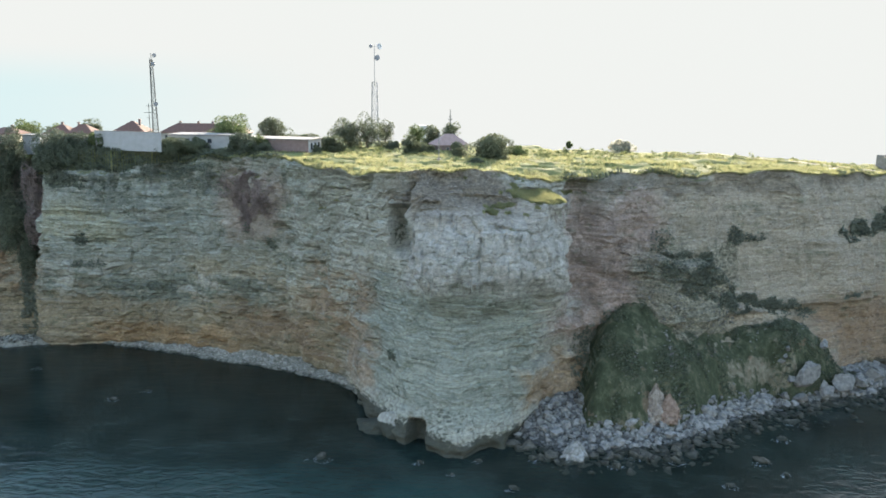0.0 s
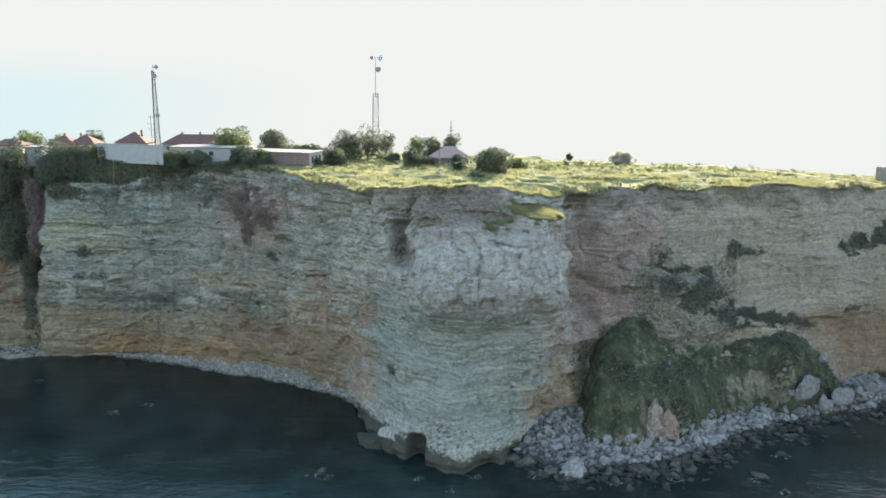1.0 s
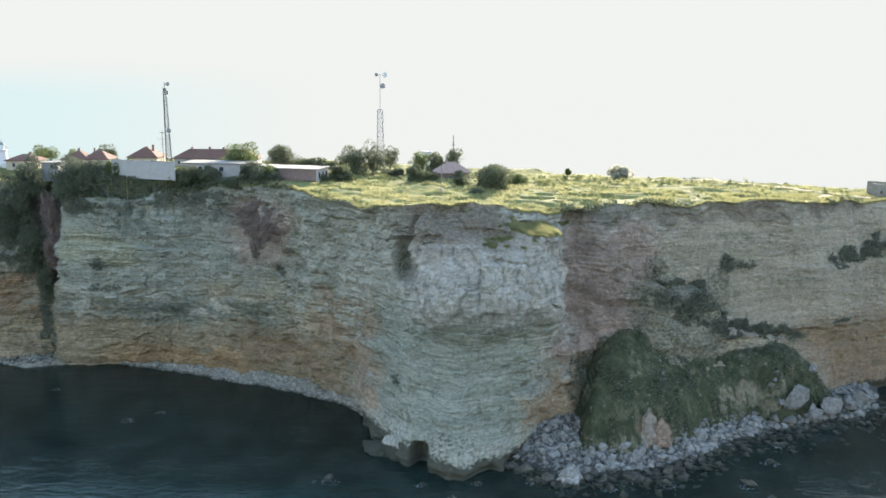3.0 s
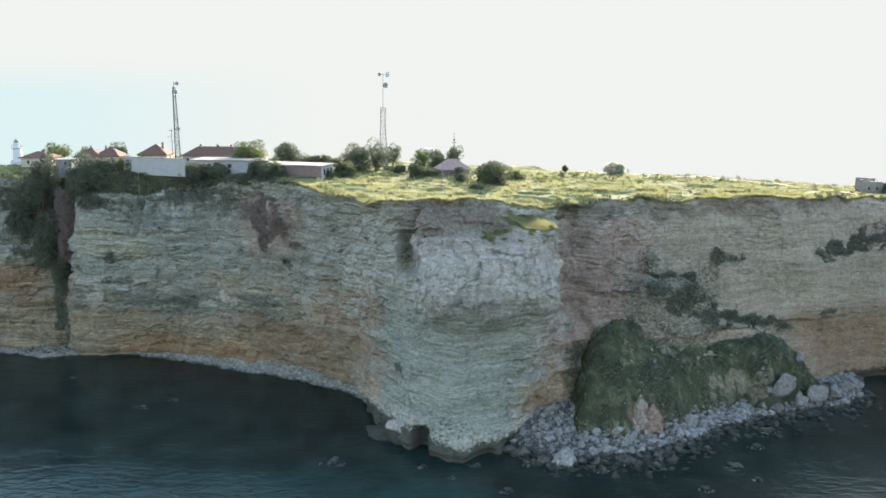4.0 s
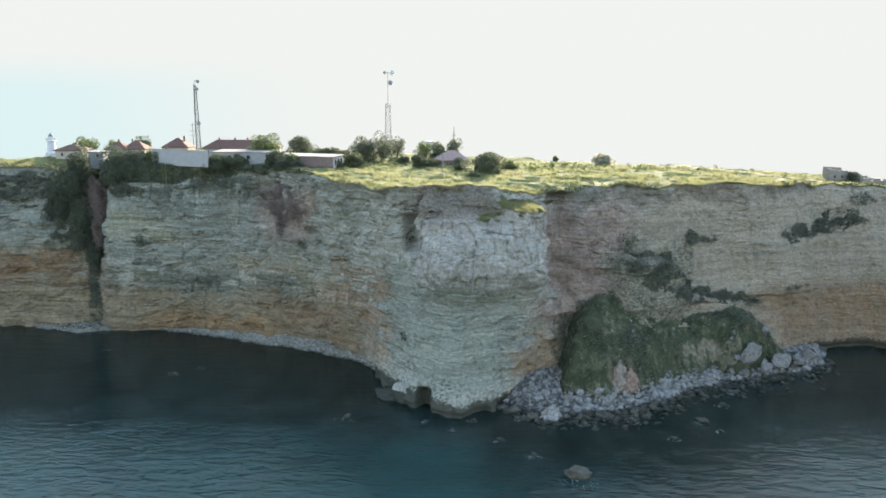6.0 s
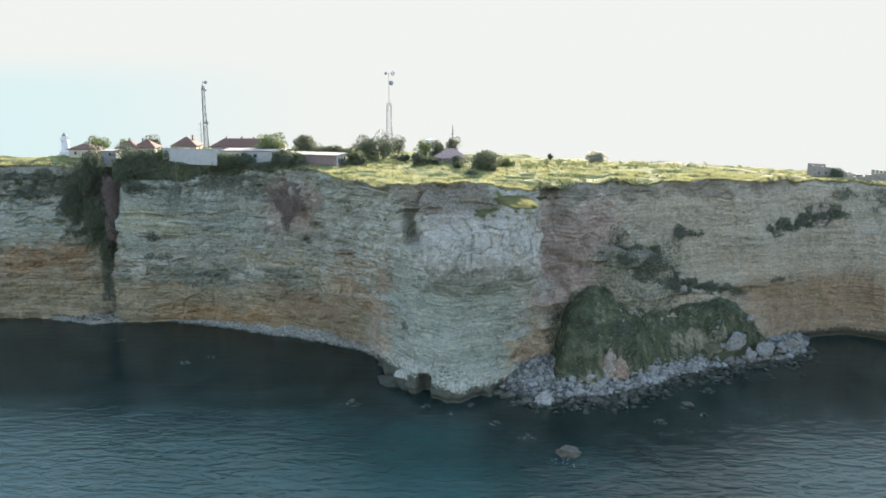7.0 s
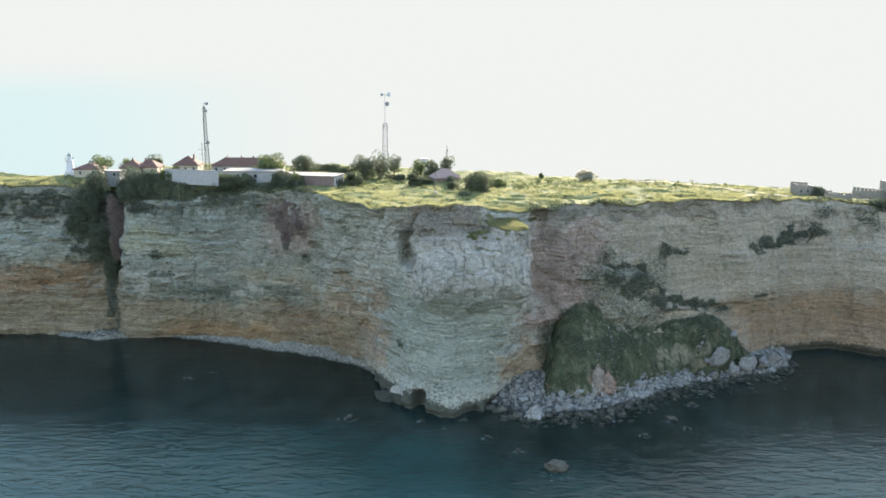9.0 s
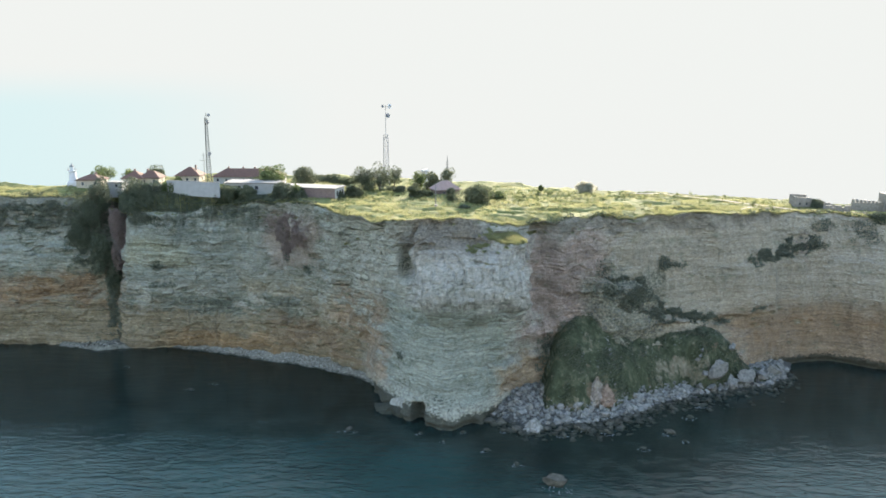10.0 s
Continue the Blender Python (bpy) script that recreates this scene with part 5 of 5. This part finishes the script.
house(-126.5, 233.5, 51.6, 8.8, 7, 3.0, 1.7, 3, M_CREAM, "low cream house with a red hipped roof beside the lighthouse", 2, ((0.25, 0.3),))
house(-113.2, 240, 51.8, 7.5, 7.5, 2.7, 2.6, 2, M_CREAM, "small cream house with a red pyramid roof", 2, ((0.0, 0.0),), 0.2)
house(-107.6, 241.5, 51.8, 7.5, 7.0, 2.7, 2.5, 2, M_CREAM, "cream house with a red hipped roof among bushes", 2, ((-0.35, 0.0),), 0.8)
house(-94.8, 247, 51.8, 9.0, 8.5, 3.0, 3.1, 2, M_CREAM, "cream house with a red pyramid roof behind the wall", 3, ((0.5, 0.0),), 0.3)
house(-71.5, 246, 51.8, 26.0, 8.0, 2.9, 2.7, 1, M_PLASTER, "long white house with a red tiled roof", 8, ((-0.62, 0.0), (-0.2, 0.1), (0.15, 0.0), (0.6, 0.0)))

# garden wall at the edge
gw = empty("garden_wall", pose(-81.1, 207.75, 51, 0, 0, math.degrees(math.atan2(-6.5, 19.8))), "tall greying whitewashed garden wall along the cliff edge", "wall")
bm = bmesh.new()
box(bm, -10.4, -0.2, 0.9, 10.4, 0.2, 5.8, 0.03)
part("wall", bm, M_PLASTER, gw)
bm = bmesh.new()
box(bm, -10.5, -0.28, 5.8, 10.5, 0.28, 5.95, 0.03)
part("coping", bm, M_CONC, gw)
gw2 = empty("garden_wall", pose(-96, 213.2, 51, 0, 0, -12), "lower end of a whitewashed garden wall", "wall")
bm = bmesh.new()
box(bm, -5, -0.2, -1.0, 5.0, 0.2, 4.0, 0.03)
part("wall", bm, M_PLASTER, gw2)


def shed(cx, cy, z, w, d, h, rot, walls, label, openings):
    t = empty("outbuilding", pose(cx, cy, z, 0, 0, rot), label, "building")
    bm = bmesh.new()
    wall_ring(bm, w, d, -2, h)
    part("wall", bm, walls, t)
    bm = bmesh.new()
    box(bm, -w / 2 - 0.4, -d / 2 - 0.4, h, w / 2 + 0.4, d / 2 + 0.4, h + 0.28, 0.03)
    part("roof", bm, M_CONC, t, "flat pale concrete roof slab")
    for x, y, zz, ww_, hh, r in openings:
        window(t, x, y, zz, ww_, hh, r, "window", M_CONC)
    return t


ob_ = shed(-41.2, 204.6, 52.4, 20.5, 8.2, 3.3, -14.2, M_PINK, "long flat-roofed outbuilding with a brick front and white end wall", [(10.3, -2.2, 1.7, 1.0, 1.7, 90), (10.3, 0.2, 1.7, 1.0, 1.7, 90), (10.3, 2.4, 1.7, 1.0, 1.7, 90)])
part("end_wall", box(bmesh.new(), 10.25, -4.1, -2, 10.28, 4.1, 3.3), M_PLASTER, ob_, "whitewashed end wall")
shed(-62.5, 216, 52.2, 18, 9, 3.6, -3, M_PLASTER, "flat-roofed white outbuilding behind bushes", [(-4, -4.51, 2.2, 1.2, 1.2, 0), (2, -4.51, 2.2, 1.2, 1.2, 0)])

shed(-112.5, 222, 51.6, 5.0, 4.0, 3.2, -4, M_PLASTER, "small whitewashed shed between two dark bushes", [(0.6, -2.01, 2.2, 0.9, 1.0, 0)])

# hut
hut = empty("hut", pose(3.2, 214, 51.3, 0, 0, 20), "small pinkish hut with a hipped roof among bushes", "hut")
bm = bmesh.new()
wall_ring(bm, 8.5, 6, -1, 2.7)
part("wall", bm, M_PINK, hut)
bm = hip_roof(8.5, 6, 2.7, 2.8, 0.5, 1.2)
part("roof", bm, simple("faded_pink_tiles", (0.24, 0.165, 0.14), 0.9, 0.2, 1.5), hut, "faded pinkish hipped roof")
window(hut, -1.5, -3.01, 1.5, 0.8, 1.0)
post = empty("post", pose(0.4, 186, 51.8), "weathered white pole beside the hut", "post")
bm = bmesh.new()
rod(bm, (0, 0, -0.5), (0, 0, 6.8), 0.13, 0.1, 8)
part("pole", bm, M_CONC, post)
part("plinth", box(bmesh.new(), -0.5, -0.5, -0.5, 0.5, 0.5, 0.8, 0.08), M_STONE, post)

# lighthouse
lh = empty("lighthouse", pose(-133.9, 234, 51.2), "white lighthouse tower with a gallery and lantern", "lighthouse")


def lathe(bm, prof, n=12):
    rings = [[bm.verts.new((r * math.cos(2 * math.pi * k / n), r * math.sin(2 * math.pi * k / n), z)) for k in range(n)] for r, z in prof]
    for a, b in zip(rings, rings[1:]):
        for k in range(n):
            bm.faces.new((a[k], a[(k + 1) % n], b[(k + 1) % n], b[k]))
    bm.faces.new(rings[0][::-1])
    bm.faces.new(rings[-1])
    return bm


part("tower", lathe(bmesh.new(), [(1.75, -1), (1.65, 0.6), (1.2, 5.7), (1.25, 5.9)], 16), M_WHITE, lh)
part("gallery", lathe(bmesh.new(), [(1.25, 5.9), (1.6, 6.15), (1.6, 6.32), (0.9, 6.34)], 16), M_WHITE, lh)
bm = bmesh.new()
for k in range(12):
    a = k * 2 * math.pi / 12
    c = (k + 1) * 2 * math.pi / 12
    rod(bm, (1.5 * math.cos(a), 1.5 * math.sin(a), 6.3), (1.5 * math.cos(a), 1.5 * math.sin(a), 7.1), 0.035)
    for zz in (6.7, 7.1):
        rod(bm, (1.5 * math.cos(a), 1.5 * math.sin(a), zz), (1.5 * math.cos(c), 1.5 * math.sin(c), zz), 0.03)
part("railing", bm, M_ZINC, lh)
part("lantern", lathe(bmesh.new(), [(0.72, 6.34), (0.72, 7.75)], 10), M_GLASS, lh, "glazed lantern room")
part("dome", lathe(bmesh.new(), [(0.88, 7.75), (0.76, 8.1), (0.45, 8.45), (0.14, 8.65), (0.05, 9.3)], 12), M_ZINC, lh)
bm = bmesh.new()
box(bm, -1.2, -2.2, -1, 2.8, 1.5, 2.4, 0.05)
part("annex", bm, M_WHITE, lh, "low white annex at the base")


# masts
def mast(x, y, z, base_w, top_w, h, bays, label, paint, thick=1.0):
    t = empty("radio_mast", pose(x, y, z, 0, 0, 12), label, "mast")
    cor = [(-1, -1), (1, -1), (1, 1), (-1, 1)]
    for a, b in cor:
        part("leg", rod(bmesh.new(), (a * base_w / 2, b * base_w / 2, 0), (a * top_w / 2, b * top_w / 2, h), 0.075 * thick), paint, t)
    bm = bmesh.new()
    for k in range(bays):
        z0, z1 = h * k / bays, h * (k + 1) / bays
        w0, w1 = base_w + (top_w - base_w) * k / bays, base_w + (top_w - base_w) * (k + 1) / bays
        for i in range(4):
            p, q = cor[i], cor[(i + 1) % 4]
            rod(bm, (p[0] * w0 / 2, p[1] * w0 / 2, z0), (q[0] * w1 / 2, q[1] * w1 / 2, z1), 0.048 * thick, n=4)
            rod(bm, (p[0] * w1 / 2, p[1] * w1 / 2, z1), (q[0] * w1 / 2, q[1] * w1 / 2, z1), 0.048 * thick, n=4)
    part("bracing", bm, paint, t)
    return t


def dish(parent, x, y, z, r, rot, mat):
    bm = bmesh.new()
    lathe(bm, [(r * 0.2, -0.45), (r * 0.6, -0.32), (r, 0), (r, 0.12), (0.1, 0.14)], 12)
    bmesh.ops.transform(bm, matrix=pose(x, y, z, 90, 0, rot), verts=bm.verts)
    return part("dish", bm, mat, parent)


# mast grey lightened, with the haze in front of it put into the colour
M_MAST = simple("haze_paled_mast_grey", (0.17, 0.174, 0.172), 0.7, 0.1)
m1 = mast(-19.2, 244, 52, 2.2, 1.5, 18.4, 13, "grey lattice radio mast with dish antennas above trees", M_MAST, 0.8)
bm = bmesh.new()
rod(bm, (0, 0, 17.5), (0, 0, 29.3), 0.1, 0.07)
for zz in (17.5, 18.4):
    rod(bm, (-0.85, 0, zz), (0.85, 0, zz), 0.06, n=4)
    rod(bm, (0, -0.85, zz), (0, 0.85, zz), 0.06, n=4)
part("pole", bm, M_MAST, m1)
M_DISH = simple("grey_dish", (0.17, 0.172, 0.175), 0.6, 0.1)
dish(m1, 0.75, -0.5, 25.6, 0.85, 10, M_DISH)
dish(m1, -1.1, -0.4, 29.0, 0.55, -20, M_DISH)
dish(m1, 1.5, 0.2, 29.0, 0.9, 35, simple("pale_dish", (0.4, 0.4, 0.4), 0.6, 0.1))
bm = bmesh.new()
rod(bm, (-1.1, 0, 29.0), (1.5, 0, 29.0), 0.05)
rod(bm, (0, 0, 25.6), (0.75, -0.4, 25.6), 0.05)
part("bracket", bm, M_MAST, m1)
m2 = mast(-86.3, 243, 52, 1.7, 0.6, 24.3, 20, "tall dark lattice mast with drum antennas", M_STEEL)
dish(m2, 1.0, -0.5, 25.6, 0.6, 10, M_DISH)
dish(m2, 0.55, -0.6, 23.0, 0.65, -15, M_DISH)
dish(m2, 0.6, -0.8, 11.2, 0.65, 10, M_DISH)
bm = bmesh.new()
rod(bm, (0, 0, 23.5), (0, 0, 26.2), 0.09)
rod(bm, (0, 0, 25.6), (1.0, -0.4, 25.6), 0.05)
rod(bm, (-0.9, 0, 0), (-0.5, 0, 24.8), 0.07)
part("pole", bm, M_STEEL, m2)
m3 = empty("antenna_pole", pose(-88, 243, 52), "thin pole with crossed antenna arms", "mast")
bm = bmesh.new()
rod(bm, (0, 0, -0.5), (0, 0, 11.4), 0.11, 0.07)
part("pole", bm, M_STEEL, m3)
for zz, w in ((10.6, 0.8), (8.6, 1.5), (7.0, 0.9)):
    part("arm", rod(bmesh.new(), (-w, 0, zz), (w, 0, zz), 0.06), M_STEEL, m3)
m4 = empty("antenna_pole", pose(4, 243, 52), "thin whip mast behind a tree", "mast")
part("pole", rod(bmesh.new(), (0, 0, -0.5), (0, 0, 10.6), 0.18, 0.09), M_STEEL, m4)
for zz, w in ((6.2, 0.5), (7.4, 0.6), (8.3, 0.35)):
    part("arm", rod(bmesh.new(), (-w, 0, zz), (w, 0, zz + 0.2), 0.11), M_STEEL, m4)
M_TANK = simple("pale_concrete", (0.36, 0.355, 0.34), 0.9, 0.1, 0.8)
tank = empty("water_tank", pose(-4.4, 243, 52.1), "squat pale concrete water tank on a narrow stem", "tank")
part("stem", lathe(bmesh.new(), [(0.9, -3.0), (0.9, 3.2)], 10), M_TANK, tank)
part("bowl", lathe(bmesh.new(), [(0.9, 3.2), (1.25, 4.0), (1.4, 5.2), (1.3, 5.4)], 12), M_TANK, tank)

# ruins to the east
ru = empty("ruin", pose(127.6, 219.5, land(127.6, 219.5) - 0.2), "roofless old stone house on the plateau", "ruin")
bm = bmesh.new()
box(bm, -2.9, -2.4, -2, 2.9, -1.9, 3.1)
box(bm, -2.9, 1.9, -2, 2.9, 2.4, 3.5)
box(bm, -2.9, -1.9, -2, -2.4, 1.9, 3.2)
box(bm, 2.4, -1.9, -2, 2.9, 1.9, 2.9)
for v in bm.verts:
    v.co.z += 0.35 * vnoise(v.co.x * 1.1, v.co.y, 0, 3) if v.co.z > 0 else 0
part("wall", bm, M_STONE, ru)
bm = bmesh.new()
for k in range(9):
    box(bm, 2.92 + 0.95 * k, -2.2, -2, 3.86 + 0.95 * k, -1.7, 2.5 - 0.24 * k + 0.2 * math.sin(k * 2.3), 0.05)
part("broken_wall", bm, M_STONE, ru, "tumbled lower wall")
window(ru, -1.2, -2.41, 0.9, 0.7, 1.0, 0.0, "window", M_STONE)
window(ru, 1.2, -2.41, 0.9, 0.7, 1.0, 0.0, "window", M_STONE)
for wx_, ww_, hh in ((1.0, 9.0, 2.5), (8.5, 6.0, 1.1)):
    r2 = empty("ruined_wall", pose(136.5 + wx_, 213.5, land(136.5 + wx_, 213.5) - 0.1, 0, 0, -6), "low broken stone wall in the grass", "wall")
    bm = bmesh.new()
    for k in range(9):
        x0 = -ww_ / 2 + ww_ * k / 9
        box(bm, x0, -0.4, -1.5, x0 + ww_ / 9 - 0.01, 0.4, hh * (0.75 + 0.35 * math.sin(k * 2.1) ** 2), 0.06)
    part("wall", bm, M_STONE, r2)
fort = empty("fortress_wall", pose(159.6, 236, 41, 0, 0, -3), "crenellated stone fortress wall with a square tower", "fortress")
bm = bmesh.new()
box(bm, -5, -0.6, -3, 6.4, 0.6, 5.6, 0.05)
part("wall", bm, M_STONE, fort)
for k in range(8):
    bm = bmesh.new()
    box(bm, -4.9 + 1.42 * k, -0.5, 5.6, -4.1 + 1.42 * k, 0.5, 6.9 - 0.13 * k, 0.08)
    part("merlon", bm, M_STONE, fort)
bm = bmesh.new()
box(bm, 6.4, -4, -3, 14.5, 4, 9.0, 0.1)
part("tower", bm, M_STONE, fort)
part("flagpole", rod(bmesh.new(), (7.9, 0, 8.9), (7.9, 0, 13.2), 0.09), M_STEEL, fort)
part("crossarm", rod(bmesh.new(), (6.7, 0, 12.6), (9.1, 0, 12.6), 0.09), M_STEEL, fort)
